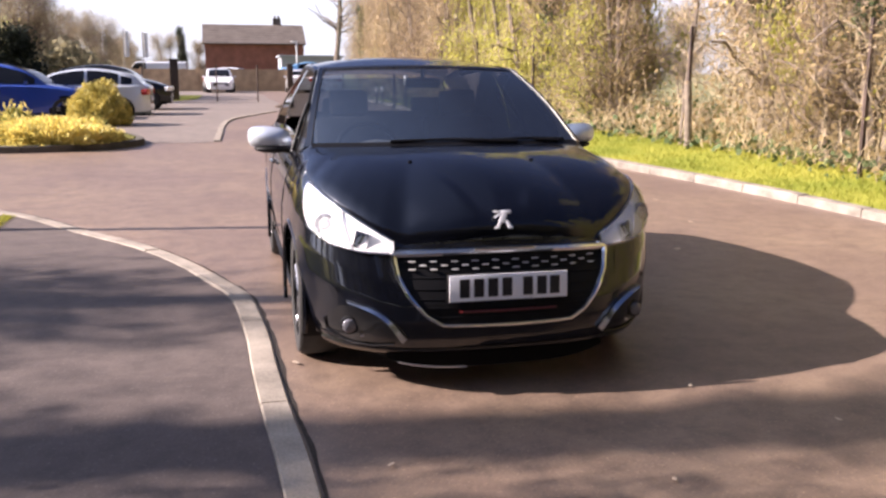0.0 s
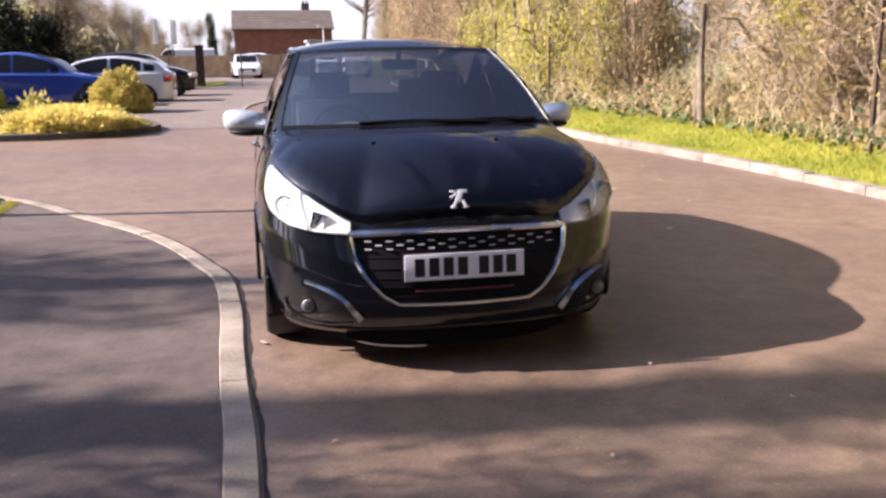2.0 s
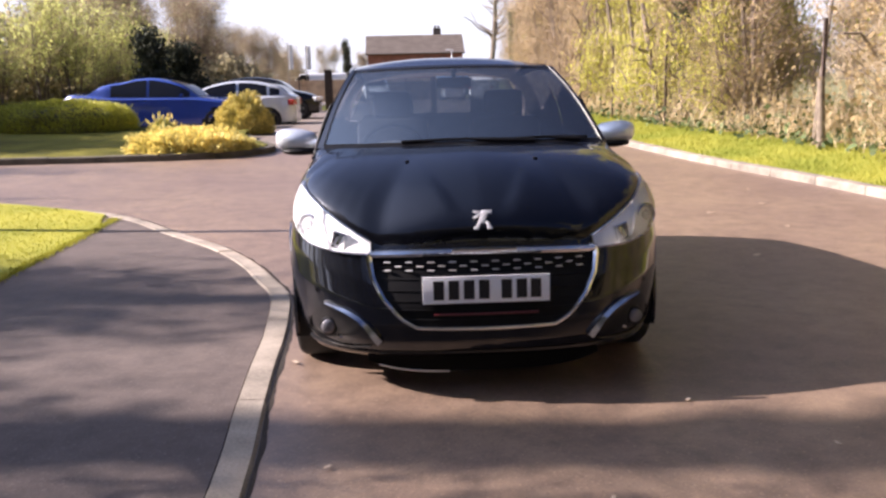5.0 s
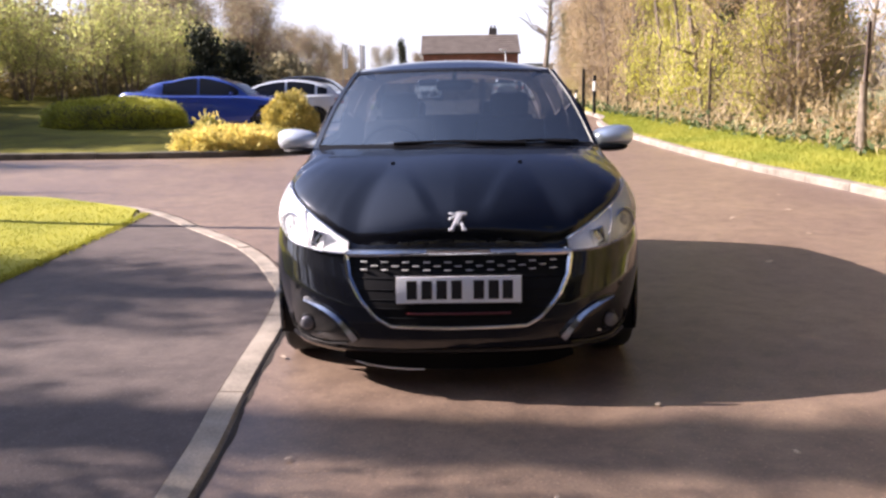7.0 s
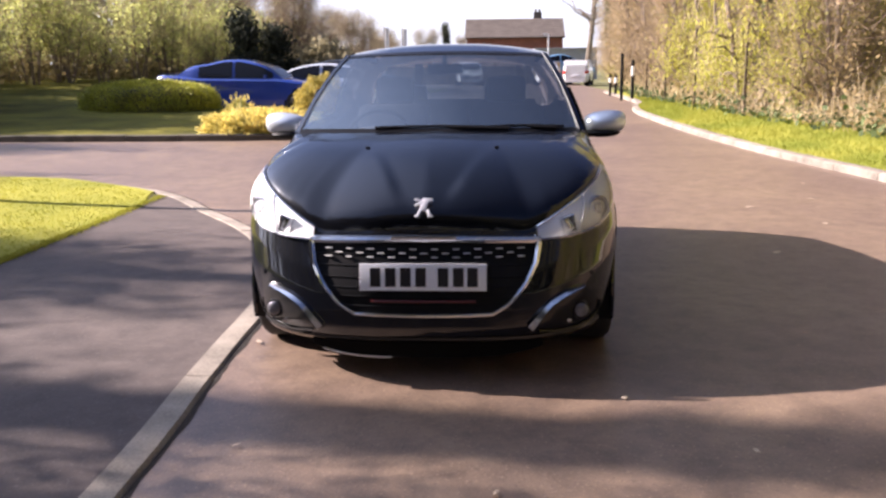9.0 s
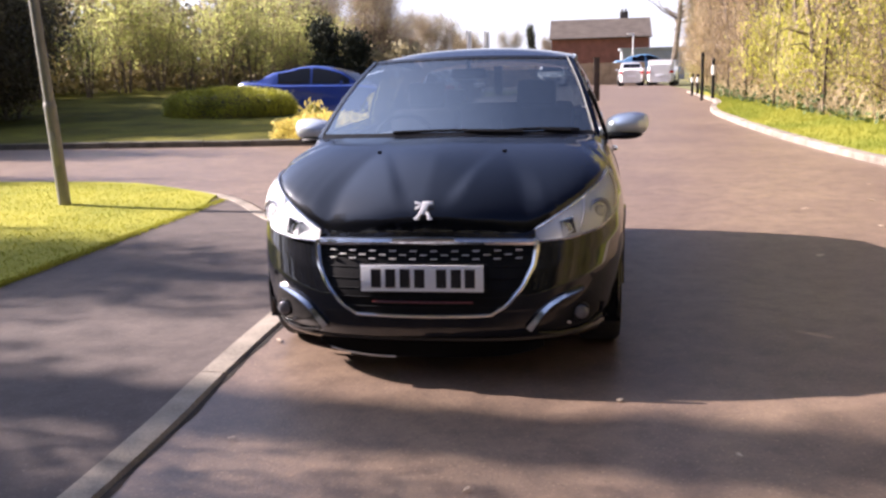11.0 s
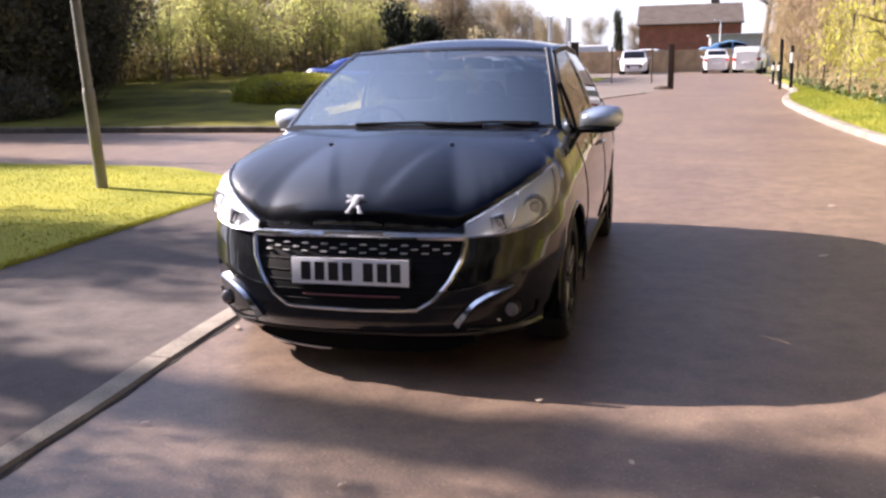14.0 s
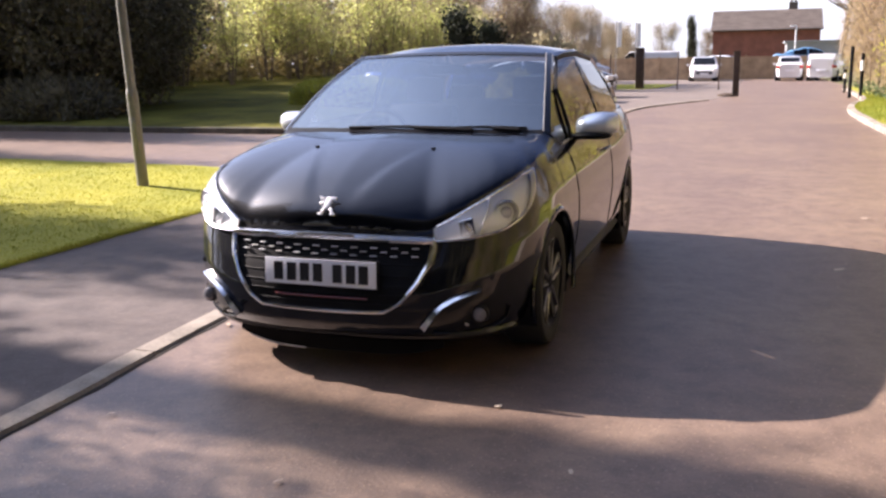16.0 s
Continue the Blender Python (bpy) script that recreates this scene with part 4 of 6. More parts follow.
        cyl(bm, c + d * -0.005, c + d * 0.004, 0.012, n=14)
        part("parking_sensor", bm, M_GLBLK, car)
        # bonnet jet
        bm = B()
        box(bm, sd * 0.30, 0.617, 0.951, 0.020, 0.014, 0.012, 0.004)
        part("washer_jet", bm, M_BLKPL, car)
    # rear glass and tailgate
    bm = B()
    quad(bm, Vector((-0.70, 3.74, 1.02)), Vector((0.70, 3.74, 1.02)), Vector((0.555, 3.55, 1.318)), Vector((-0.555, 3.55, 1.318)), 14, 8, 0.05, Vector((0, 1, 0)))
    part("rear_window", bm, G_REAR, car)
    bm = B()
    rear = [shell(PLEN * (0.86 + 0.14 * i / 20), 1.0) for i in range(21)]
    rear = rear + [Vector((-p.x, p.y, p.z)) for p in rear[-2::-1]]
    grid(bm, [rear, [Vector((max(-0.70, min(0.70, p.x)), 3.74, 1.02)) for p in rear]])
    part("tailgate_top", bm, M_PAINT, car)
    # grille
    def gx(z):
        return float(np.interp(z, (0.322, 0.36, 0.44, 0.52, 0.61), (0.285, 0.352, 0.420, 0.462, 0.478)))
    bm = B()
    rows = []
    for j in range(19):
        z = 0.322 + (0.608 - 0.322) * j / 18
        rows.append([nose(gx(z) * (i / 24 * 2 - 1), z, 0.004) for i in range(25)])
    grid(bm, rows)
    grille = part("grille", bm, M_BLKPL, car)
    loop = [(-gx(0.322) + 2 * gx(0.322) * i / 20, 0.322 - 0.006 * math.sin(math.pi * i / 20)) for i in range(21)]
    loop += [(gx(0.335 + 0.26 * j / 14), 0.335 + 0.26 * j / 14) for j in range(15)]
    loop += [(0.475 - 0.95 * i / 30, 0.612 + 0.010 * math.sin(math.pi * i / 30)) for i in range(31)]
    loop += [(-gx(0.595 - 0.26 * j / 14), 0.595 - 0.26 * j / 14) for j in range(15)]
    bm = B()
    rad = [0.0085] * 21 + [0.0085 + 0.0075 * (j / 14) for j in range(15)] + [0.017] * 31 + [0.016 - 0.0075 * (j / 14) for j in range(15)]
    tube(bm, [nose(x, z, 0.012) for x, z in loop], rad, 8, closed=True, up=(0, 1, 0))
    part("grille_frame", bm, M_CHROME, car, "chrome grille surround")
    bm = B()
    box(bm, 0, nose(0, 0.628, 0.02).y, 0.630, 0.27, 0.02, 0.013, 0.004)
    part("grille_badge_strip", bm, M_SATIN, car)
    for r, z in enumerate((0.582, 0.566, 0.550)):
        for i in range(10):
            x = -0.40 + 0.089 * i + (0.0445 if r == 1 else 0.0)
            if abs(x) > 0.415:
                continue
            bm = B()
            p = nose(x, z, 0.013)
            box(bm, *p, 0.029, 0.012, 0.0034, 0.001, Euler((0, 0, 0.9 * x)).to_matrix().to_4x4())
            part("grille_fleck", bm, M_FLECK, car)
    for z in (0.574, 0.558, 0.515, 0.47, 0.43, 0.395, 0.355):
        bm = B()
        w = gx(z) - 0.012
        tube(bm, [nose(w * (i / 16 * 2 - 1), z, 0.006) for i in range(17)], 0.0025, 5)
        part("grille_bar", bm, M_BLKPL, car)
    bm = B()
    tube(bm, [nose(-0.215 + 0.43 * i / 12, 0.377, 0.014) for i in range(13)], 0.005, 6)
    part("red_strip", bm, M_RED, car, "thin red accent strip")
    # plate in its holder
    bm = B()
    box(bm, 0, 0.004, 0.478, 0.535, 0.016, 0.122, 0.004, Euler((radians(-3), 0, 0)).to_matrix().to_4x4())
    part("plate_holder", bm, M_BLKPL, car)
    bm = B()
    box(bm, 0, -0.006, 0.478, 0.520, 0.006, 0.112, 0.0015, Euler((radians(-3), 0, 0)).to_matrix().to_4x4())
    plate = part("number_plate", bm, M_PLATE, car, "white number plate in a black holder")
    for i, x in enumerate((-0.195, -0.133, -0.071, -0.009, 0.083, 0.145, 0.203)):
        bm = B()
        box(bm, x, -0.0098, 0.478, 0.043, 0.002, 0.078, 0.0, Euler((radians(-3), 0, 0)).to_matrix().to_4x4())
        part("plate_bar", bm, M_INK, plate, smooth=False)
    # badge: a plain bright upright shape
    bm = B()
    c = Vector((0, 0.108, 0.747))
    tl = Euler((radians(-26), 0, 0)).to_matrix().to_4x4()
    for dx, dz, sx, sz, a in ((0.0, 0.004, 0.022, 0.042, 0.35), (0.012, 0.026, 0.036, 0.014, 0.0), (-0.016, 0.012, 0.032, 0.009, -0.5), (-0.015, -0.024, 0.011, 0.03, 0.5), (0.016, -0.024, 0.011, 0.03, -0.45), (-0.02, 0.027, 0.022, 0.008, 0.2), (0.021, -0.037, 0.018, 0.008, 0.0), (-0.022, -0.037, 0.018, 0.008, 0.0)):
        box(bm, *(Matrix.Translation(c) @ tl @ Vector((dx * 1.3, -0.012, dz * 1.1))), sx * 1.25, 0.010, sz * 1.1, 0.003, tl @ Euler((0, a, 0)).to_matrix().to_4x4())
    part("badge", bm, M_FLECK, car, "small bright chrome badge")
    # splitter
    bm = B()
    grid(bm, [[shell(s * sd2, f2, o, 1) for s, sd2 in ((0.02 * i, 1) for i in range(48))] for f2, o in ((0.0, 0.012), (0.02, 0.028), (0.06, 0.020), (0.085, 0.002))])
    grid(bm, [[shell(0.02 * i, f2, o, -1) for i in range(48)] for f2, o in ((0.0, 0.012), (0.02, 0.028), (0.06, 0.020), (0.085, 0.002))], flip=True)
    bmesh.ops.remove_doubles(bm, verts=bm.verts, dist=1e-5)
    part("splitter", bm, M_GLBLK, car)
    # narrow lip below the bumper; the sun's glint on its lower edge is a white tube
    lip = [(-0.50 + 0.05 * i, 0.118 + 0.16 * (-0.50 + 0.05 * i) ** 2) for i in range(21)]
    bm = B()
    grid(bm, [[(x, y, 0.172) for x, y in lip], [(x, y, 0.094 + 0.05 * min(1, abs(x) / 0.5) ** 4) for x, y in lip]])
    bmesh.ops.solidify(bm, geom=bm.faces[:], thickness=0.008)
    part("lip", bm, M_BLKPL, car)
    bm = B()
    tube(bm, [(x, y - 0.004, 0.094 + 0.05 * min(1, abs(x) / 0.5) ** 4) for x, y in lip[1:8]], 0.004, 6)
    part("lip_glint", bm, M_WHITE, car, "sun glint on the lip's edge, painted as a white line")
    # wipers
    def wip(x0, x1, xp):
        wp = new("wiper")
        wp.parent = car
        def on(x, up_):
            u = x / WB.x
            return Vector((x, WB.y - 0.065 * (1 - u * u) + up_ * 0.88 - 0.016, WB.z + 0.012 + up_ * 0.5))
        bm = B()
        tube(bm, [on(x0 + (x1 - x0) * i / 12, 0.012 + 0.012 * math.sin(math.pi * i / 12)) for i in range(13)], 0.008, 6)
        part("blade", bm, M_BLKPL, wp)
        bm = B()
        tube(bm, [on(xp, 0.0), on((xp + x0 + x1) / 3, 0.015), on((x0 + x1) / 2, 0.03)], [0.013, 0.010, 0.007], 6)
        part("arm", bm, M_BLKPL, wp)
    wip(-0.32, 0.30, 0.36)
    wip(0.22, 0.64, 0.60)
    # interior
    bm = B()
    rows = []
    for j in range(9):
        v = j / 8
        rows.append([Vector((0.70 * u, 1.10 + 0.30 * v + 0.06 * (1 - u * u) * (1 - v), 0.985 - 0.04 * v + 0.045 * math.exp(-((u + 0.5) / 0.22) ** 2) * math.sin(math.pi * v))) for u in (i / 20 * 2 - 1 for i in range(21))])
    grid(bm, rows)
    grid(bm, [[p for p in rows[-1]], [p + Vector((0, 0.04, -0.4)) for p in rows[-1]]])
    part("dashboard", bm, M_DASH, car)
    bm = B()
    tube(bm, [Matrix.Translation((-0.36, 1.50, 0.93)) @ Euler((radians(62), 0, 0)).to_matrix().to_4x4() @ Vector((math.cos(a) * 0.175, math.sin(a) * 0.165, 0)) for a in (k * math.tau / 28 for k in range(28))], 0.014, 8, closed=True)
    steer = part("steering_wheel", bm, M_BLKPL, car)
    bm = B()
    box(bm, -0.36, 1.48, 0.92, 0.32, 0.03, 0.05, 0.01)
    part("spoke", bm, M_BLKPL, steer)
    bm = B()
    box(bm, -0.36, 1.47, 0.90, 0.12, 0.05, 0.11, 0.015)
    part("hub", bm, M_BLKPL, steer)
    for x in (-0.36, 0.36):
        st = new("front_seat")
        st.parent = car
        bm = B()
        box(bm, x, 2.22, 0.80, 0.46, 0.13, 0.58, 0.05, Euler((radians(-16), 0, 0)).to_matrix().to_4x4())
        part("backrest", bm, M_SEAT, st)
        bm = B()
        box(bm, x, 1.95, 0.46, 0.48, 0.5, 0.16, 0.05)
        part("seat", bm, M_SEAT, st)
        bm = B()
        box(bm, x, 2.33, 1.17, 0.25, 0.09, 0.17, 0.04, Euler((radians(-10), 0, 0)).to_matrix().to_4x4())
        part("headrest", bm, M_SEAT, st)
    bm = B()
    box(bm, 0, 3.02, 0.82, 1.18, 0.14, 0.55, 0.05, Euler((radians(-20), 0, 0)).to_matrix().to_4x4())
    box(bm, 0, 2.85, 0.50, 1.18, 0.45, 0.16, 0.05)
    part("rear_bench", bm, M_SEAT, car)
    for x in (-0.33, 0.33):
        bm = B()
        box(bm, x, 3.14, 1.12, 0.24, 0.08, 0.13, 0.035)
        part("rear_headrest", bm, M_SEAT, car)
    bm = B()
    box(bm, 0, 1.72, 1.305, 0.21, 0.03, 0.06, 0.02, Euler((radians(8), 0, 0)).to_matrix().to_4x4())
    tube(bm, [(0, 1.73, 1.32), (0, 1.72, 1.385)], 0.014, 8)
    part("rear_view_mirror", bm, M_BLKPL, car)
    bm = B()
    box(bm, 0, 2.5, 0.30, 1.3, 2.4, 0.03)
    part("cabin_floor", bm, M_BLKPL, car)
    return car


black_hatchback()


# ---- foliage ----
def leaf_mesh(name, C, U, V, material, parent=None, label=""):
    """Many small lozenge leaves or twigs in one mesh: centres, half lengths, half widths."""
    n = len(C)
    co = np.stack([C - U, C - V, C + U, C + V], 1).reshape(-1, 3).astype(np.float32)
    me = bpy.data.meshes.new(name)
    me.vertices.add(4 * n)
    me.vertices.foreach_set("co", co.ravel())
    me.loops.add(4 * n)
    me.loops.foreach_set("vertex_index", np.arange(4 * n, dtype=np.int32))
    me.polygons.add(n)
    me.polygons.foreach_set("loop_start", np.arange(0, 4 * n, 4, dtype=np.int32))
    me.update(calc_edges=True)
    me.materials.append(material)
    ob = new(name, me)
    if parent:
        ob.parent = parent
    if label:
        ob["label"] = label
    return ob


def unit(rng, n, zk=1.0):
    d = rng.normal(size=(n, 3))
    d[:, 2] *= zk
    return d / np.linalg.norm(d, axis=1, keepdims=True)


def leaves(name, C, size, material, parent, rng, droop=0.0, ratio=0.5):
    n = len(C)
    u = unit(rng, n)
    u[:, 2] -= droop
    u /= np.linalg.norm(u, axis=1, keepdims=True)
    v = np.cross(u, unit(rng, n))
    v /= np.linalg.norm(v, axis=1, keepdims=True) + 1e-6
    s = size * rng.uniform(0.6, 1.35, (n, 1))
    return leaf_mesh(name, C, u * s, v * s * ratio, material, parent)


def branches(rng, stems, height, spread, n_branch, z0, lean=0.5):
    """Polylines of stems and of branches that leave them."""
    out = []
    for i in range(stems):
        a = rng.uniform(0, math.tau)
        base = np.array([math.cos(a), math.sin(a), 0]) * rng.uniform(0, 0.12 * stems ** 0.5)
        tip = base * 2 + np.array([math.cos(a) * spread * rng.uniform(0.1, lean), math.sin(a) * spread * rng.uniform(0.1, lean), height * rng.uniform(0.75, 1.0)])
        pts = [base + (tip - base) * t + np.array([math.sin(t * 5 + a), math.cos(t * 4 + a), 0]) * 0.05 * height * t * (1 - t) for t in np.linspace(0, 1, 8)]
        out.append((pts, 0.018 * height / max(1, stems) ** 0.5))
    st = list(out)
    for _ in range(n_branch):
        pts, r = st[rng.integers(len(st))]
        t = rng.uniform(z0, 0.95)
        k = t * 7
        i = min(6, int(k))
        p = pts[i] + (pts[i + 1] - pts[i]) * (k - i)
        a = rng.uniform(0, math.tau)
        ln = spread * rng.uniform(0.35, 1.0) * (1.1 - 0.6 * t)
        d = np.array([math.cos(a), math.sin(a), rng.uniform(0.2, 1.3)])
        d /= np.linalg.norm(d)
        br = [p + d * ln * s + np.array([0, 0, rng.uniform(-0.15, 0.25) * ln]) * s * s for s in np.linspace(0, 1, 5)]
        out.append((br, r * (1 - t) * 0.55 + 0.004))
    return out


def sample(rng, lines, n, jit):
    """Points along the polylines, jittered."""
    ls = np.array([np.linalg.norm(np.array(p[-1]) - np.array(p[0])) for p, _ in lines])
    pick = rng.choice(len(lines), n, p=ls / ls.sum())
    out = np.empty((n, 3))
    for j, i in enumerate(pick):
        p = lines[i][0]
        k = rng.uniform(0.15, 1) ** 0.8 * (len(p) - 1)
        a = min(len(p) - 2, int(k))
        out[j] = p[a] + (p[a + 1] - p[a]) * (k - a)
    return out + rng.normal(size=(n, 3)) * jit


def tree(name, label, seed, height, spread, stems, n_branch, n_leaf, leaf_mat, leaf_size, n_twig=0, twig_mat=M_TWIG, twig=0.22, z0=0.12, jit=0.16, droop=0.3, category="tree", ivy=0, upright=1.0, group="", girth=0.018, ivy_jit=0.11):
    rng = np.random.default_rng(seed)
    t = thing(name, label, category, group)
    lines = branches(rng, stems, height, spread, n_branch, z0)
    lines = [(p, r * girth / 0.018) for p, r in lines]
    bm = B()
    for i, (p, r) in enumerate(lines):
        n = len(p)
        tube(bm, p, [max(0.003, r * (1 - 0.75 * k / (n - 1))) for k in range(n)], 7 if i < stems else 4, up=(0.3, 0.9, 0.2))
    part("trunk", bm, M_BARK, t)
    if n_twig:
        c = sample(rng, lines[stems:] or lines, n_twig, jit)
        u = unit(rng, n_twig, upright)
        u[:, 2] = np.abs(u[:, 2])
        v = np.cross(u, unit(rng, n_twig))
        v /= np.linalg.norm(v, axis=1, keepdims=True) + 1e-6
        leaf_mesh("twig_mass", c, u * twig * rng.uniform(0.4, 1.2, (n_twig, 1)), v * rng.uniform(0.002, 0.0048, (n_twig, 1)), twig_mat, t)
    if n_leaf:
        c = sample(rng, lines[stems:] or lines, n_leaf, jit)
        c[:, 2] = np.maximum(c[:, 2], 0.05)
        leaves("crown", c, leaf_size, leaf_mat, t, rng, droop)
    if ivy:
        c = sample(rng, lines[:stems], ivy, ivy_jit)
        c = c[c[:, 2] < height * 0.75]
        leaves("ivy", c, 0.045, M_IVY, t, rng, 0.2, 0.8)
    return t


def mound(name, label, category, seed, at, rx, ry, h, n, size, material, core, flat=0.5, sprig=0.06, lumps=0.12, group=""):
    """A dense shrub: an uneven dark core and a skin of small leaves."""
    rng = np.random.default_rng(seed)
    t = thing(name, label, category, group, pose(*at))
    bm = B()
    bmesh.ops.create_icosphere(bm, subdivisions=4, radius=1)
    def sh(d):
        k = 1 + lumps * noise.noise((d[0] * 2.2 + seed, d[1] * 2.2, d[2] * 2.2)) + lumps * 0.6 * noise.noise((d[0] * 5 + seed, d[1] * 5, d[2] * 5))
        up = max(0, d[2])
        rad = math.hypot(d[0], d[1])
        return np.array([d[0] * rx * k, d[1] * ry * k, (abs(d[2]) ** flat) * h * k if d[2] > 0 else 0.02])
    for v in bm.verts:
        v.co = Vector(sh(v.co)) * 0.93
    part("core", bm, core, t)
    d = unit(rng, n)
    d[:, 2] = np.abs(d[:, 2])
    low = rng.random(n) < 0.45
    d[low, 2] *= 0.35
    d /= np.linalg.norm(d, axis=1, keepdims=True)
    c = np.array([sh(x) for x in d]) * (1 + rng.normal(size=(n, 1)) * 0.03)
    c += rng.normal(size=(n, 3)) * sprig * 0.5
    c[low, 2] = c[low, 2] * rng.uniform(0.3, 1.0, low.sum())
    c[:, 2] = np.maximum(c[:, 2], 0.02)
    u = d * 0.8 + unit(rng, n) * 0.7
    u[:, 2] += 0.35
    u /= np.linalg.norm(u, axis=1, keepdims=True)
    v = np.cross(u, unit(rng, n))
    v /= np.linalg.norm(v, axis=1, keepdims=True) + 1e-6
    s = size * rng.uniform(0.5, 1.5, (n, 1))
    leaf_mesh("foliage", c, u * s, v * s * 0.35, material, t)
    return t


def bank_z(x, y):
    return gz(y) + 0.11 + bank(x, y)


def verge_z(x, y):
    return gz(y) + 0.085 + rise(x, y)


# planting on the bank
mound("golden_bush", "low spreading golden-yellow shrub on the bank", "bush", 3, (-4.0, 12.55, gz(12.5) + 0.09), 1.02, 0.66, 0.37, 17000, 0.034, M_GOLD, M_OLIVE, 0.7, 0.06, 0.22)
mound("golden_bush", "rounded golden conifer shrub on the bank", "bush", 8, (-3.9, 18.2, gz(18) + 0.03), 0.62, 0.62, 0.86, 11000, 0.04, M_OLIVE, M_OLIVE, 0.8, 0.06, 0.2)
mound("clipped_hedge", "long clipped low green hedge on the bank", "hedge", 5, (-7.95, 17.7, bank_z(-7.95, 17.7) - 0.08), 1.62, 1.0, 0.72, 24000, 0.030, M_HEDGE, M_LEAF_D, 0.38, 0.03, 0.05)
mound("yellow_sprigs", "small sparse yellow shrub", "bush", 9, (-4.95, 14.8, bank_z(-4.95, 14.8) - 0.02), 0.28, 0.28, 0.42, 500, 0.06, M_GOLD, M_LEAF_G, 0.8, 0.1, 0.3)

# trees of the left-hand belt
proto = [tree("belt_tree", "multi-stemmed tree with fresh olive leaf in a belt", 20 + i, 4.8, 2.0, 6, 60, 2000, M_LEAF_G, 0.062, 1500, M_STRAW, 0.45, 0.18, 0.24, group="tree belt") for i in range(3)]
rnd = random.Random(7)
spots = []
for k in range(30):
    t = k / 29
    x = -27 + 18.0 * t
    y = 20.5 + 3.0 * t + max(0, t - 0.6) * 22
    for row in range(2):
        if row and k % 2 and t < 0.8:
            continue
        spots.append((x + rnd.uniform(-0.5, 0.5) - 1.6 * row, y + rnd.uniform(-0.6, 0.6) + 2.6 * row, rnd.uniform(0.8, 1.15) * (1.0 if t < 0.55 else 0.82)))
for i, (x, y, s) in enumerate(spots):
    m = pose(x, y, bank_z(x, y) - 0.05, 0, 0, rnd.uniform(0, 360)) @ Matrix.Diagonal((s, s, s * rnd.uniform(0.9, 1.15), 1))
    if i < 3:
        proto[i].matrix_world = m
    else:
        copy_thing(proto[i % 3], m)
dark = tree("evergreen_tree", "dense dark evergreen tree beside the side road", 31, 4.3, 2.6, 4, 150, 26000, M_LEAF_D, 0.062, 0, z0=0.02, jit=0.3, droop=0.5)
dark.matrix_world = pose(-14.4, 14.8, bank_z(-14.4, 14.8) - 0.05)
# the copies scaled 1.5 and 1.7 stand hidden, added to shade the bank
for x, y, a, k in ((-17.5, 13.5, 70, 1.1), (-19.0, 16.0, 150, 1.15), (-22.6, 17.6, 20, 1.7), (-21.6, 14.6, 240, 1.7), (-13.2, 16.6, 190, 0.78), (-18.4, 18.3, 80, 1.5), (-17.4, 16.2, 300, 1.5)):
    copy_thing(dark, pose(x, y, bank_z(x, y) - 0.05, 0, 0, a) @ Matrix.Diagonal((k, k, k, 1)))
mound("dark_shrub", "low dark evergreen shrub under the tree", "bush", 14, (-13.6, 13.6, bank_z(-13.6, 13.6) - 0.02), 1.6, 1.0, 0.9, 5000, 0.07, M_LEAF_D, M_LEAF_D, 0.6, 0.08, 0.2)
mound("dark_shrub", "low dark evergreen shrub under the tree", "bush", 15, (-16.8, 12.9, bank_z(-16.8, 12.9) - 0.02), 1.5, 0.8, 1.1, 5000, 0.07, M_LEAF_D, M_LEAF_D, 0.6, 0.08, 0.2)
con = tree("conifer_tree", "dark conifer behind the parked cars", 33, 3.3, 0.9, 1, 120, 7000, M_CONIFER, 0.08, 0, z0=0.04, jit=0.16, droop=0.6)
con.matrix_world = pose(-8.4, 29.0, 0.15)
copy_thing(con, pose(-7.6, 30.5, 0.15, 0, 0, 50) @ Matrix.Diagonal((1, 1, 0.85, 1)))
copy_thing(con, pose(-5.6, 110, 0.1, 0, 0, 10) @ Matrix.Diagonal((0.9, 0.9, 2.0, 1)))
# bare winter trees further back
rng = np.random.default_rng(17)
n = 12000
tt = rng.random(n)
cx = -28 + 19.5 * tt + rng.normal(size=n) * 0.5
cy = 22.3 + 3.0 * tt + np.maximum(0, tt - 0.6) * 22 + rng.uniform(-0.8, 4.0, n)
cz = np.array([bank_z(a, b) for a, b in zip(cx, cy)]) + rng.gamma(2.0, 0.33, n)
tagged(leaves("understorey", np.stack([cx, cy, cz], 1), 0.11, M_LEAF_U, None, rng, 0.2, 0.6), "brown and olive undergrowth below the tree belt", "undergrowth", kind="stuff")
n = 26000
tt = rng.random(n)
cx = -36 + 28.5 * tt + rng.normal(size=n) * 0.6
cy = 27.0 + 3.0 * tt + np.maximum(0, tt - 0.6) * 20 + rng.uniform(0, 5.0, n)
cz = np.array([bank_z(a, b) for a, b in zip(cx, cy)]) + rng.uniform(0, 1, n) ** 1.2 * (4.6 + 1.1 * np.sin(cx * 0.9) + 0.7 * np.sin(cx * 2.3 + 1) + rng.normal(size=n) * 0.35) * (1 - 0.55 * np.clip((tt - 0.6) / 0.35, 0, 1))
tagged(leaves("far_wood", np.stack([cx, cy, cz], 1), 0.17, M_LEAF_H, None, rng, 0.2, 0.6), "hazy brown mass of the wood behind the tree belt", "wood", kind="stuff")
bare = [tree("bare_tree", "bare brown winter tree in the distance", 41 + i, 7.5, 3.0, 2, 110, 2600, M_LEAF_H, 0.07, 12000, M_TWIG, 0.5, 0.2, 0.3, group="distant trees") for i in range(2)]
k = 0
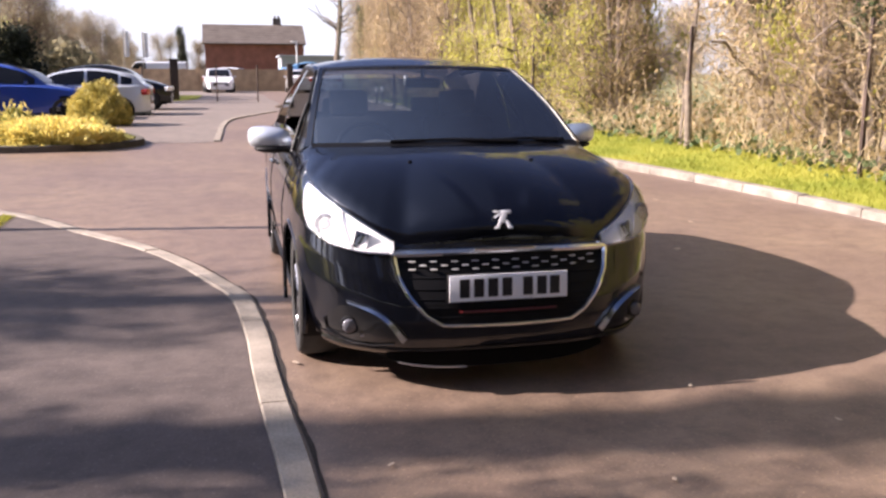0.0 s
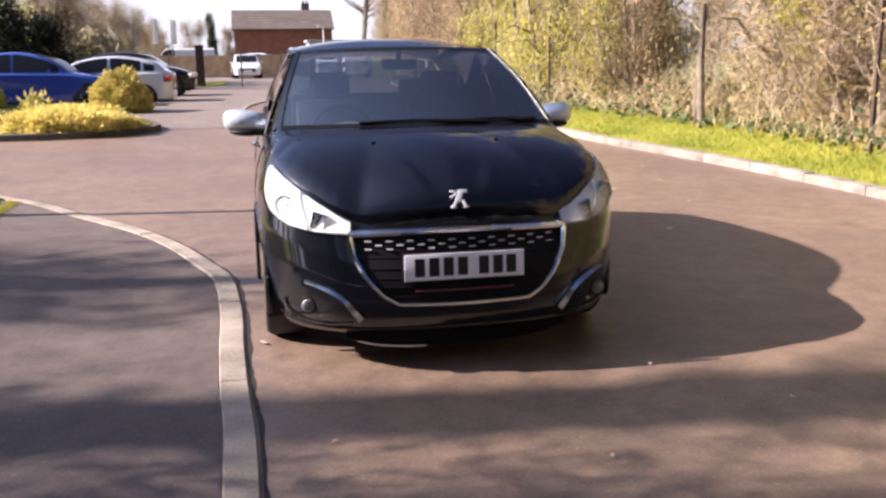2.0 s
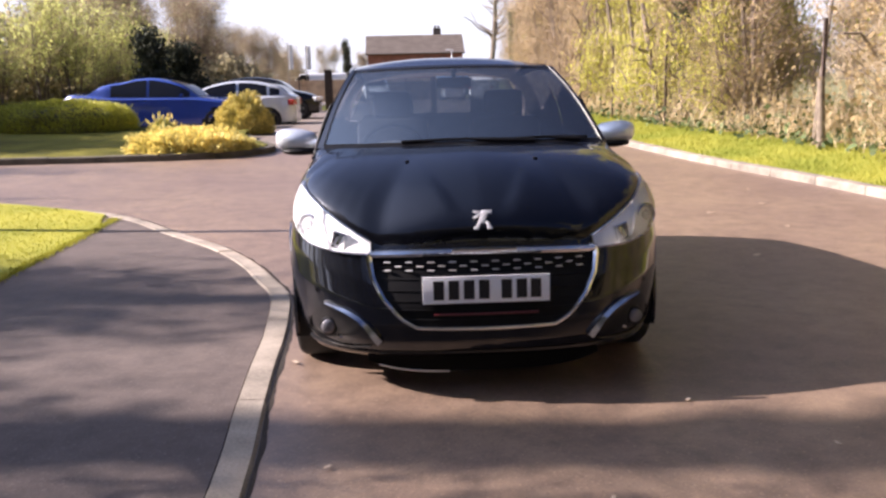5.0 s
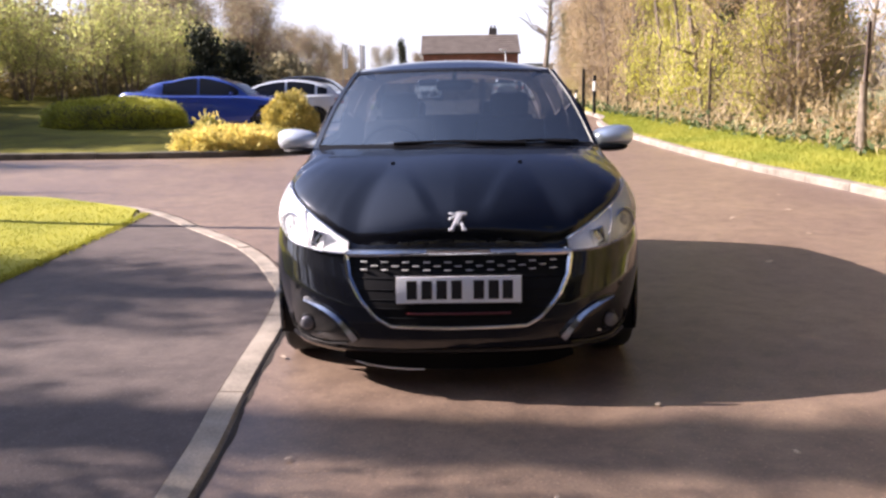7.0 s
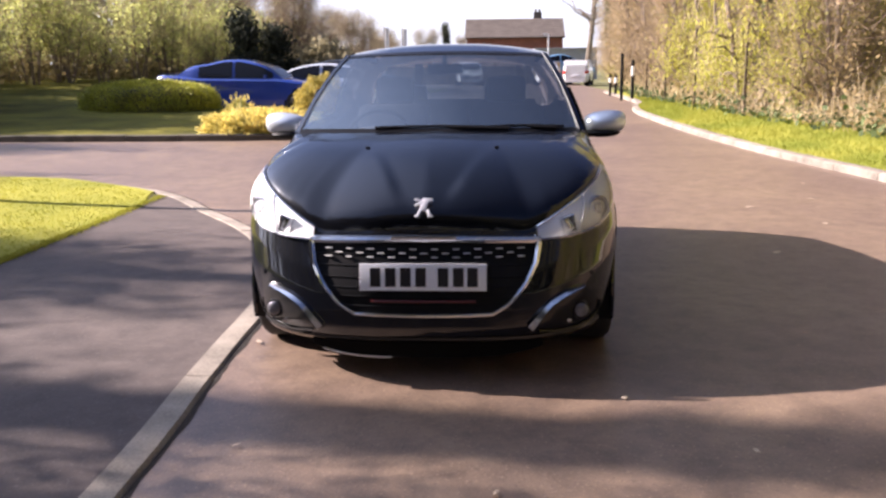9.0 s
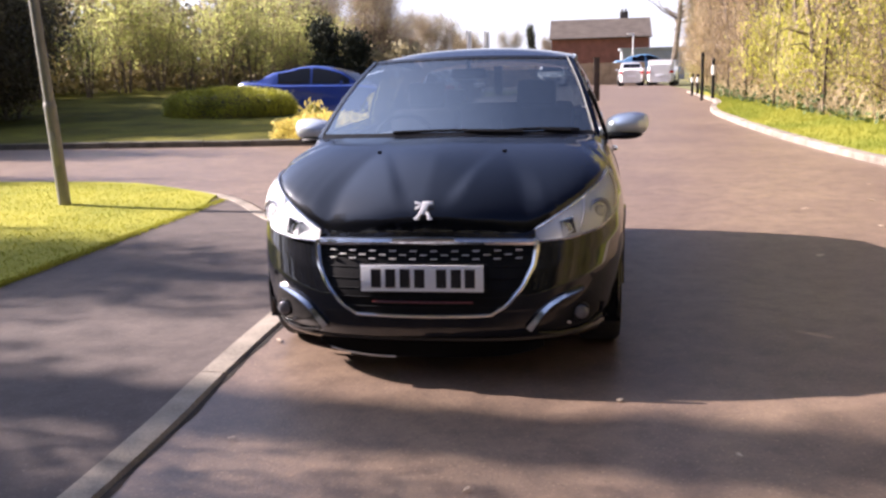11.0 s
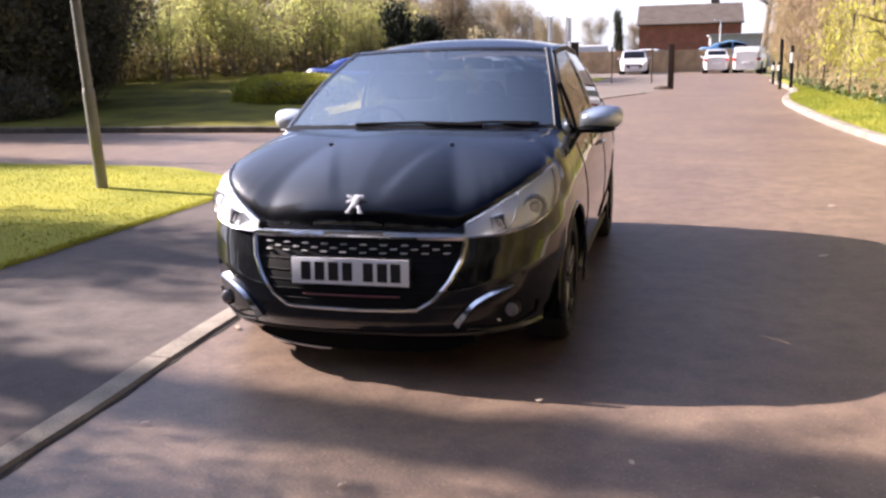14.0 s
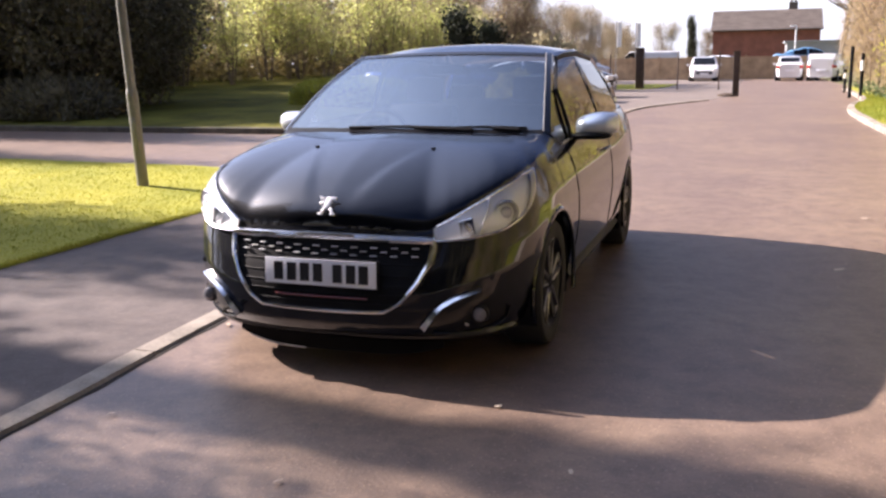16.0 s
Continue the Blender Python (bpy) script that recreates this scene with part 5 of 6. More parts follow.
for x, y, s in ((-11.8, 36, 0.9), (-9.9, 40, 0.85), (-13.5, 42, 1.1), (-14.6, 35, 0.95), (-11.2, 45, 1.0), (-8.6, 46, 0.62), (-7.5, 47, 0.62), (-11, 52, 0.8), (-16, 55, 1.0), (-9, 70, 0.7), (-6, 80, 0.7), (-12, 80, 0.9), (-3.9, 110, 0.75), (-14, 60, 0.9), (-10.5, 62, 0.8), (-7.2, 66, 0.6), (-13, 68, 0.9), (-9.5, 75, 0.75), (12.5, 82, 1.2), (9.5, 70, 1.0), (8.6, 58, 1.0), (10, 52, 1.1), (13.0, 28, 0.42), (15.6, 30, 0.5), (18.5, 33, 0.6), (17, 38, 0.6), (22, 40, 0.75), (20, 46, 0.8)):
    m = pose(x, y, gz(y) - 0.05, 0, 0, 40 * k) @ Matrix.Diagonal((s, s, s, 1))
    if k < 2:
        bare[k].matrix_world = m
    else:
        copy_thing(bare[k % 2], m)
    k += 1
tall = tree("ivy_tree", "tall bare tree with crooked ivy-clad limbs", 51, 13, 3.5, 1, 40, 0, M_LEAF_B, 0.08, 1200, M_TWIG, 0.7, 0.3, 0.3, ivy=1500)
tall.matrix_world = pose(7.0, 66, 0.1)

# right-hand wood behind the wire fence
FENCE = smooth_path([(6.1, -8), (6.05, 0), (5.98, 5.4), (5.78, 9.1), (5.25, 13.9), (5.0, 18), (5.0, 24), (5.3, 32), (5.8, 44)], 0.2)


def fence_x(y):
    return float(np.interp(y, [p.y for p in FENCE], [p.x for p in FENCE]))


woods = [
    tree("willow_tree", "slender multi-stemmed tree with hanging yellow-green leaf", 61, 6.5, 1.5, 4, 90, 8500, M_LEAF_Y, 0.042, 2200, M_STRAW, 0.42, 0.05, 0.17, 1.2, upright=3.0, group="roadside wood"),
    tree("willow_tree", "slender multi-stemmed tree with hanging yellow-green leaf", 62, 6.0, 1.6, 5, 90, 6500, M_LEAF_Y, 0.042, 2600, M_TWIG, 0.42, 0.05, 0.18, 1.2, upright=3.0, group="roadside wood"),
    tree("thicket_tree", "twiggy brown thicket tree not yet in leaf", 63, 5.5, 1.7, 5, 100, 4200, M_LEAF_B, 0.036, 7000, M_STRAW, 0.30, 0.03, 0.2, 0.4, upright=1.2, group="roadside wood"),
    tree("thicket_tree", "twiggy brown thicket tree not yet in leaf", 64, 6.2, 1.7, 4, 100, 3600, M_LEAF_B, 0.036, 7000, M_TWIG, 0.30, 0.03, 0.2, 0.4, upright=1.2, group="roadside wood"),
    tree("ivy_clad_tree", "bare tree with a trunk clad in dark ivy", 65, 7.0, 1.5, 2, 60, 1200, M_LEAF_B, 0.05, 2600, M_TWIG, 0.4, 0.1, 0.2, ivy=5200, group="roadside wood"),
]
used = set()
order = []
y = -6.0
i = 0
rnd = random.Random(11)
while y < 48:
    for row, (dx, pick) in enumerate(((0.75, None), (2.3, None), (4.2, None))):
        if row == 2 and i % 2 or (10.5, 13.0, 16.0)[row] < y < (11.7, 14.9, 18.6)[row]:
            continue
        kind = rnd.choices(range(5), (0.5, 0.5, 4, 3, 1.0) if y > 21 else (4, 4, 2, 1.6, 1.0) if y > 9 else (1.6, 1.6, 3.0, 2.4, 2.0))[0]
        yy = y + rnd.uniform(-0.5, 0.5)
        spot = (kind, fence_x(yy) + dx + rnd.uniform(-0.25, 0.35), yy, rnd.uniform(0.8, 1.12), rnd.uniform(0, 360))
        # a clearing behind the fence post at y 9.15 lets the sky through
        if 9.0 < yy < 24 and abs((spot[1] - 5.78) * 0.886 - (yy - 9.15) * 0.464) < 1.1:
            continue
        order.append(spot)
    y += 1.05 if y < 24 else 1.5
    i += 1
order += [(1, 6.0, 13.2, 0.95, 20), (0, 6.6, 15.4, 1.0, 220), (4, 6.6, 5.9, 0.95, 110), (4, 7.1, 6.7, 1.05, 200), (0, 7.0, 7.3, 0.9, 15), (1, 6.9, 4.4, 0.9, 75), (0, 6.5, 14.4, 1.0, 140)]
for kind, x, yy, s, a in order:
    m = pose(x, yy, verge_z(x, yy) - 0.04 if yy < 36 else gz(yy), 0, 0, a) @ Matrix.Diagonal((s, s, s * (1.2 if x > fence_x(yy) + 1.6 and yy < 30 and int(yy * 7) % 2 else 1.0), 1))
    if kind not in used:
        used.add(kind)
        woods[kind].matrix_world = m
    else:
        copy_thing(woods[kind], m)


slim = tree("slim_tree", "slim bare trunk of a young tree", 66, 6.0, 0.9, 1, 14, 0, M_LEAF_B, 0.05, 160, M_TWIG, 0.3, 0.35, 0.1, girth=0.0055)
slim.matrix_world = pose(5.72, 9.42, verge_z(5.72, 9.42) - 0.05)


def strip_spots(rng, n, y0, y1, o0, o1):
    yy = rng.uniform(y0, y1, n)
    xx = np.array([fence_x(v) for v in yy]) + rng.uniform(o0, o1, n)
    zz = np.array([verge_z(a, b) for a, b in zip(xx, yy)])
    return np.stack([xx, yy, zz], 1)


rng = np.random.default_rng(3)
n = 14000
c = strip_spots(rng, n, -4, 34, -0.1, 1.6)
h = rng.gamma(2.0, 0.16, n)
u = unit(rng, n)
u[:, 2] = np.abs(u[:, 2]) + 0.9
u /= np.linalg.norm(u, axis=1, keepdims=True)
v = np.cross(u, unit(rng, n))
v /= np.linalg.norm(v, axis=1, keepdims=True)
c[:, 2] += h * 0.8
tagged(leaf_mesh("bramble", c, u * (0.08 + h[:, None] * 0.45), v * rng.uniform(0.002, 0.005, (n, 1)), M_STRAW), "dry straw-coloured bramble stems along the fence", "undergrowth", kind="stuff")
n = 4500
c = strip_spots(rng, n, -4, 34, -0.28, 1.2)
c[:, 2] += rng.gamma(1.6, 0.09, n)
ob = leaves("ground_ivy", c, 0.05, M_IVY, None, rng, 0.0, 0.8)
tagged(ob, "dark ivy leaves creeping below the fence", "undergrowth", kind="stuff")
n = 9000
c = strip_spots(rng, n, -4, 34, 0.0, 1.6)
c[:, 2] += rng.gamma(1.5, 0.22, n)
ob = leaves("dead_leaves", c, 0.045, M_LEAF_B, None, rng, 0.0, 0.6)
tagged(ob, "dry brown leaves caught in the brambles", "undergrowth", kind="stuff")


# grass blades
def blades(name, label, pts, hgt, material=M_BLADE):
    n = len(pts)
    u = unit(rng, n) * 0.45
    u[:, 2] = 1
    u *= hgt * rng.uniform(0.5, 1.3, (n, 1)) * 0.5
    v = np.cross(u, unit(rng, n))
    v /= np.linalg.norm(v, axis=1, keepdims=True)
    pts = pts + u * 0.8
    return tagged(leaf_mesh(name, pts, u, v * 0.004, material), label, "grass", kind="stuff")


n = 42000
xy = np.stack([rng.uniform(-9.5, -3.14, n), rng.uniform(0.6, 6.9, n)], 1)
keep = [i for i, (a, b) in enumerate(xy) if b < np.interp(a, (-9.5, -5.2, -3.9, -3.3), (6.8, 6.55, 6.05, 5.5))]
xy = xy[keep]
rim = np.stack([-3.13 + rng.normal(size=3500) * 0.03, rng.uniform(0.4, 5.4, 3500)], 1)
xy = np.concatenate([xy, rim])
blades("lawn_grass", "short yellow-green grass blades of the lawn", np.array([(a, b, gz(b) + 0.020 + swell(a, b)) for a, b in xy]), 0.022, M_LAWN_BLADE)
n = 24000
yy = rng.uniform(2.0, 26, n)
kx = np.interp(yy, [p.y for p in KERB_R], [p.x for p in KERB_R]) + 0.145
fx = np.array([fence_x(b) for b in yy])
xx = kx + (fx + 0.2 - kx) * rng.random(n)
blades("verge_grass", "bright green grass blades of the verge", np.array([(a, b, verge_z(a, b) - 0.004) for a, b in zip(xx, yy)]), 0.07)


kerbstones("kerb_carpark", smooth_path([(-1.25, 13.4), (-1.2, 15.5), (-1.15, 17.5), (-0.98, 19.5), (-0.45, 21.7), (0.4, 24.5)], 0.1), 1, 0.03, [0.915], "low pale kerb stones edging the parking bays", 0.12)


# ---- wire fence, lamp column, posts ----
fence = thing("wire_fence", "wire fence on thin rusty iron posts below the trees", "fence")
post_y = [1.8, 5.42, 9.15, 14.7, 18.4, 22.1, 25.8, 29.5, 33.2]
for yv in post_y:
    x = fence_x(yv)
    z = verge_z(x, yv)
    bm = B()
    box(bm, x, yv, z + 0.85, 0.045, 0.008, 1.9, 0.001)
    box(bm, x - 0.019, yv + 0.02, z + 0.85, 0.008, 0.04, 1.9, 0.001)
    part("post", bm, M_RUST, fence)
for hz in (0.12, 0.55, 1.0, 1.4, 1.72):
    bm = B()
    tube(bm, [(fence_x(a), a, verge_z(fence_x(a), a) + hz) for a in np.arange(1.8, 31.1, 0.8)], 0.0022, 4)
    part("wire", bm, M_RUST, fence)
old = thing("fence_stump", "weathered grey timber stake beside the fence post", "post")
bm = B()
cyl(bm, (5.72, 9.0, verge_z(5.7, 9) - 0.05), (5.68, 9.02, verge_z(5.7, 9) + 1.0), 0.06, 0.05, 10)
part("stake", bm, M_BARK, old)

col = thing("steel_post", "grey galvanised steel post leaning slightly in the lawn", "post", at=pose(-4.66, 4.92, gz(4.9) + 0.08, 0, -2.7, 0))
bm = B()
cyl(bm, (0, 0, -0.1), (0, 0, 1.0), 0.062, 0.062, 20)
part("base_section", bm, M_STEEL, col)
bm = B()
cyl(bm, (0, 0, 1.0), (0, 0, 2.3), 0.052, 0.048, 20)
cyl(bm, (0, 0, 0.98), (0, 0, 1.03), 0.066, 0.054, 20)
part("shaft", bm, M_STEEL, col)
bm = B()
box(bm, 0.02, -0.061, 0.55, 0.07, 0.008, 0.34, 0.003)
part("access_door", bm, M_STEEL, col)


def timber_post(x, y, w, h, label):
    t = thing("gate_post", label, "post", at=pose(x, y, gz(y)))
    bm = B()
    box(bm, 0, 0, h / 2 - 0.05, w, w, h + 0.1, 0.02)
    part("shaft", bm, M_WOOD, t)
    bm = B()
    box(bm, 0, 0, h + 0.02, w * 1.12, w * 1.12, 0.05, 0.015)
    part("cap", bm, M_WOOD, t)
    return t


timber_post(-3.25, 38.0, 0.34, 1.75, "thick dark timber gate post")
timber_post(1.05, 28.0, 0.20, 1.42, "dark timber gate post with a stone at its foot")
st = thing("foot_stone", "rough stone lying at the foot of the gate post", "stone", at=pose(0.80, 27.9, gz(27.9) + 0.02))
bm = B()
bmesh.ops.create_icosphere(bm, subdivisions=3, radius=1)
for v in bm.verts:
    v.co = Vector((v.co.x * 0.30, v.co.y * 0.22, v.co.z * 0.10)) * (1 + 0.25 * noise.noise(v.co * 2))
part("stone", bm, M_SOIL, st)
for x, y, h in ((-1.45, 36.0, 1.5), (0.22, 35.6, 1.5), (-4.6, 38.3, 1.5)):
    t = thing("iron_post", "thin dark iron post of the car park boundary", "post", "boundary posts", pose(x, y, gz(y)))
    bm = B()
    cyl(bm, (0, 0, -0.05), (0, 0, h), 0.03, n=10)
    part("shaft", bm, M_RUST, t)
    bm = B()
    ball(bm, (0, 0, h), 0.04, 0.04, 0.03, 10, 6)
    part("cap", bm, M_RUST, t)
for x, y, h, band in ((4.32, 26.2, 1.5, False), (4.52, 25.2, 1.3, True), (4.75, 31.0, 0.8, True), (4.62, 31.6, 0.8, True)):
    t = thing("bollard", "black roadside bollard" + (" with a white band" if band else " post, tall and plain"), "bollard", "bollards", pose(x, y, gz(y)))
    bm = B()
    cyl(bm, (0, 0, -0.05), (0, 0, h), 0.05, n=14)
    part("shaft", bm, M_BLKPL, t)
    if band:
        bm = B()
        cyl(bm, (0, 0, h * 0.62), (0, 0, h * 0.84), 0.053, n=14)
        part("band", bm, M_WHITE, t)

poly("grass_strip", [(-5.4, 37.2), (-3.0, 37.4), (-2.4, 40), (-2.3, 47), (-5.6, 47)], M_GRASS, 0.03, "patch of grass beside the thick gate post", None, 0.06)

# ---- parked vehicles ----
def vehicle(name, label, L, W, H, paint, at, kind="hatch", wheel_r=0.31, group=""):
    """A parked vehicle, nose towards -y in its own space: lower body, cabin, glass, wheels and lamps."""
    car = thing(name, label, "van" if kind == "van" else "car", group, at)
    hw = W / 2
    ys = np.linspace(0, L, 29)
    sc = L / 4.4
    if kind == "saloon":
        top = ((0, 0.62), (0.12, 0.72), (0.5, 0.82), (1.2, 0.93), (1.5, 0.95), (3.3, 0.98), (3.8, 1.04), (4.3, 1.05), (4.4, 0.96))
        cab = (1.15, 1.95, 3.0, 3.85)
    elif kind == "van":
        top = ((0, 0.8), (0.15, 0.95), (0.6, 1.1), (0.9, 1.15), (1.5, 1.18), (4.4, 1.2))
        cab = (0.65, 1.35, 4.36, 4.4)
    else:
        top = ((0, 0.62), (0.12, 0.72), (0.5, 0.84), (1.1, 0.95), (1.5, 0.97), (3.6, 1.0), (4.2, 1.0), (4.4, 0.92))
        cab = (0.98, 1.85, 3.50, 4.26)
    cab = tuple(c * sc for c in cab)
    tz = lambda y: float(np.interp(y / sc, [a for a, _ in top], [b for _, b in top]))
    wx = lambda y: hw * float(np.interp(y / L, (0, 0.03, 0.10, 0.22, 0.8, 0.93, 0.98, 1), (0.72, 0.84, 0.94, 1, 1, 0.95, 0.86, 0.76)))
    wells = (0.82 * sc, L - 0.88 * sc)
    rows = []
    for y in ys:
        w, t = wx(y), tz(y)
        half = [(w * 0.86, 0.20), (w * 0.97, 0.26), (w, 0.45), (w * 0.995, 0.62 if t > 0.7 else t * 0.8), (w * 0.97, t - 0.06), (w * 0.90, t), (w * 0.5, t + 0.025), (0, t + 0.035)]
        rows.append([Vector((a, y, b)) for a, b in half] + [Vector((-a, y, b)) for a, b in half[-2::-1]])
    bm = B()
    vs = grid(bm, rows)
    bm.faces.new(vs[0][::-1])
    bm.faces.new(vs[-1])
    bmesh.ops.recalc_face_normals(bm, faces=bm.faces)
    part("body", bm, paint, car)
    b0, b1, b2, b3 = cab
    zr = H
    ctrl = [(b0, tz(b0) - 0.01), (b0 + 0.52 * (b1 - b0), tz(b0) + 0.60 * (zr - tz(b0))), (b1, zr - 0.07), (b1 + 0.35 * (b2 - b1), zr), (b1 + 0.7 * (b2 - b1), zr - 0.015), (b2, zr - 0.09), (b2 + 0.55 * (b3 - b2), tz(b3) + 0.58 * (zr - tz(b3))), (b3, tz(b3) - 0.01)]
    if kind == "van":
        ctrl = [(b0, tz(b0) - 0.01), (b0 + 0.55 * (b1 - b0), tz(b0) + 0.62 * (zr - tz(b0))), (b1, zr - 0.06), (b1 + 0.3, zr), (b2 - 0.3, zr), (b2, zr - 0.05), (b3, tz(b3))]
    arc = smooth_path(ctrl, 0.04)
    rz = lambda y: float(np.interp(y, [p.x for p in arc], [p.y for p in arc]))

    def cb(y, z, k):
        """The side of the cabin at that height, k from -1 to 1 across the car; narrower towards the roof and at its ends."""
        t = min(1, max(0, (z - 0.9) / max(0.2, zr - 0.9)))
        lean = 0.93 - 0.20 * t ** 1.3 if kind != "van" else 0.97 - 0.06 * t
        end = 1 - 0.06 * max(0, 1 - (y - b0) / 0.5) - 0.08 * max(0, 1 - (b3 - y) / 0.5)
        return Vector((k * hw * lean * end, y, z))
    bm = B()
    rows = []
    for i in range(33):
        y = b0 + (b3 - b0) * i / 32
        lo_, hi_ = tz(y) - 0.04, max(rz(y), tz(y) - 0.035)
        side = [cb(y, lo_ + (hi_ - lo_) * q, 1) for q in (0, 0.3, 0.6, 0.86)]
        top_ = [Vector((side[-1].x * q, y, lo_ + (hi_ - lo_) * h)) for q, h in ((0.95, 0.94), (0.82, 0.985), (0.45, 1.01), (0, 1.02))]
        half = side + top_
        rows.append(half + [Vector((-p.x, p.y, p.z)) for p in half[-2::-1]])
    grid(bm, rows)
    bmesh.ops.recalc_face_normals(bm, faces=bm.faces)
    part("cabin", bm, paint, car)

    def side_pane(nm, ya, yb, sd, below=0.055):
        """A side window between two upright edges, its top following the roof line."""
        bm = B()
        rows = []
        for j in range(13):
            y = ya + (yb - ya) * j / 12
            lo_ = tz(y) + 0.005
            hi_ = max(lo_ + 0.004, rz(y) - below)
            rows.append([cb(y, lo_ + (hi_ - lo_) * q, sd) + Vector((sd * 0.008, 0, 0)) for q in (0, 0.25, 0.5, 0.75, 1)])
        grid(bm, rows, flip=sd < 0)
        part(nm, bm, M_GLBLK, car)

    def end_pane(nm, ya, yb):
        """The windscreen or the rear window, lying on the cabin's curve."""
        bm = B()
        rows = []
        for j in range(9):
            y = ya + (yb - ya) * j / 8
            w = cb(y, rz(y), 1).x * 0.86
            rows.append([Vector((w * q, y, tz(y) - 0.04 + (rz(y) - tz(y) + 0.04) * (1.02 - 0.03 * q * q) + 0.010)) for q in (-1, -0.6, -0.2, 0.2, 0.6, 1)])
        grid(bm, rows)
        part(nm, bm, M_GLBLK, car)
    for sd in (-1, 1):
        mid = b1 + (b2 - b1) * (0.42 if kind != "van" else 0.2)
        side_pane("front_window", b0 + 0.34 * (b1 - b0), mid - 0.035, sd)
        if kind != "van":
            e = b2 + (b3 - b2) * (0.05 if kind == "hatch" else 0.30)
            side_pane("rear_window_side", mid + 0.035, e - 0.04 if kind == "hatch" else e, sd)
            if kind == "hatch":
                side_pane("quarter_window", e + 0.03, b2 + (b3 - b2) * 0.52, sd, 0.09)
        bm = B()
        box(bm, sd * (hw + 0.06), b0 + 0.42 * sc, tz(b0) + 0.06, 0.16, 0.07, 0.11, 0.02)
        part("door_mirror", bm, paint, car)
        for i, wy in enumerate(wells):
            bm = B()
            cyl(bm, (sd * (hw * 0.6), wy, wheel_r), (sd * (wx(wy) + 0.006), wy, wheel_r), wheel_r + 0.055, n=28)
            part("wheel_housing", bm, M_BLKPL, car)
            wheel(car, sd * (hw - 0.09), wy, sd, wheel_r, wheel_r, 0, M_RIMDK, M_ALLOY, 5)
        bm = B()
        box(bm, sd * hw * 0.70, 0.10 * sc, 0.66, hw * 0.36, 0.16, 0.13, 0.03, Euler((0, 0, sd * 0.45)).to_matrix().to_4x4())
        part("headlamp", bm, M_REFL, car)
        bm = B()
        box(bm, sd * hw * 0.80, L - 0.10, 0.80, hw * 0.30, 0.20, 0.17, 0.03, Euler((0, 0, sd * -0.35)).to_matrix().to_4x4())
        part("tail_lamp", bm, M_TAIL, car)
        for yy2 in (b1 * 0.55 + b2 * 0.45, b1 * 0.2 + b2 * 0.8):
            bm = B()
            box(bm, sd * (hw + 0.002), yy2, 0.80, 0.03, 0.18, 0.025, 0.008)
            part("door_handle", bm, paint, car)
    end_pane("windscreen", b0 + 0.08, b1 - 0.05)
    if kind != "van":
        end_pane("rear_window", b2 + 0.06, b3 - 0.10)
    bm = B()
    box(bm, 0, 0.02, 0.50, W * 0.52, 0.06, 0.16, 0.02)
    part("grille", bm, M_BLKPL, car)
    for yy3 in (-0.012, L + 0.012):
        bm = B()
        box(bm, 0, yy3, 0.46 if yy3 < 0 else 0.60, 0.52, 0.02, 0.11, 0.003)
        part("number_plate", bm, M_PLATE, car)
    bm = B()
    box(bm, 0, L / 2, 0.2, W * 0.82, L * 0.92, 0.05)
    part("underside", bm, M_BLKPL, car)
    return car


def nose_to(x, y, heading):
    """Stands a vehicle with its front bumper at x, y, looking along heading (degrees from -y towards +x)."""
    return pose(x, y, gz(y), 0, 0, heading)


vehicle("saloon_car", "bright blue four-door saloon parked behind the golden shrubs", 4.8, 1.82, 1.45, M_BLUE, pose(-4.05, 21.1, gz(21.1) - 0.08, 0, 0, 90), "saloon")
vehicle("hatchback_car", "pale silver-blue five-door hatchback parked nose in", 3.85, 1.76, 1.42, M_SILVER, pose(-6.98, 23.3, gz(23.3) - 0.16, 0, 0, -90), "hatch")
vehicle("hatchback_car", "small dark grey car parked in the next bay", 3.7, 1.65, 1.40, M_GLBLK, nose_to(-2.8, 27.3, 90), "hatch")
vehicle("hatchback_car", "white car facing the camera in front of the timber fence", 4.2, 1.78, 1.48, M_WCAR, nose_to(-1.35, 54.0, 4), "hatch", group="far parked cars")
vehicle("hatchback_car", "white hatchback seen from behind near the far gate", 3.7, 1.5, 1.42, M_WCAR, nose_to(3.45, 57.0, 180), "hatch", group="far parked cars")
vehicle("panel_van", "white panel van parked near the far gate", 4.4, 1.65, 1.52, M_WCAR, nose_to(5.85, 57.0, 170), "van")
vehicle("saloon_car", "pale blue car on higher ground behind the white van", 4.4, 1.78, 1.45, M_LBLUE, pose(7.0, 61.0, 0.62, 0, 0, 95), "saloon")
for x, y, a in ((-12.5, 47, 80), (-9.3, 48, 85), (-6.6, 51, 85)):
    vehicle("panel_van", "white van parked at the back of the car park", 4.8, 1.9, 1.95, M_WCAR, nose_to(x, y, a), "van", group="vans at the back")
vehicle("hatchback_car", "white car whose roof shows over the timber fence", 4.2, 1.8, 1.52, M_WCAR, pose(1.6, 62, 0.16, 0, 0, 70), "hatch", group="far parked cars")
vehicle("panel_van", "white van standing beyond the timber fence", 5.0, 2.0, 2.3, M_WCAR, pose(-8.6, 64, -0.25, 0, 0, -88), "van", group="vans at the back")

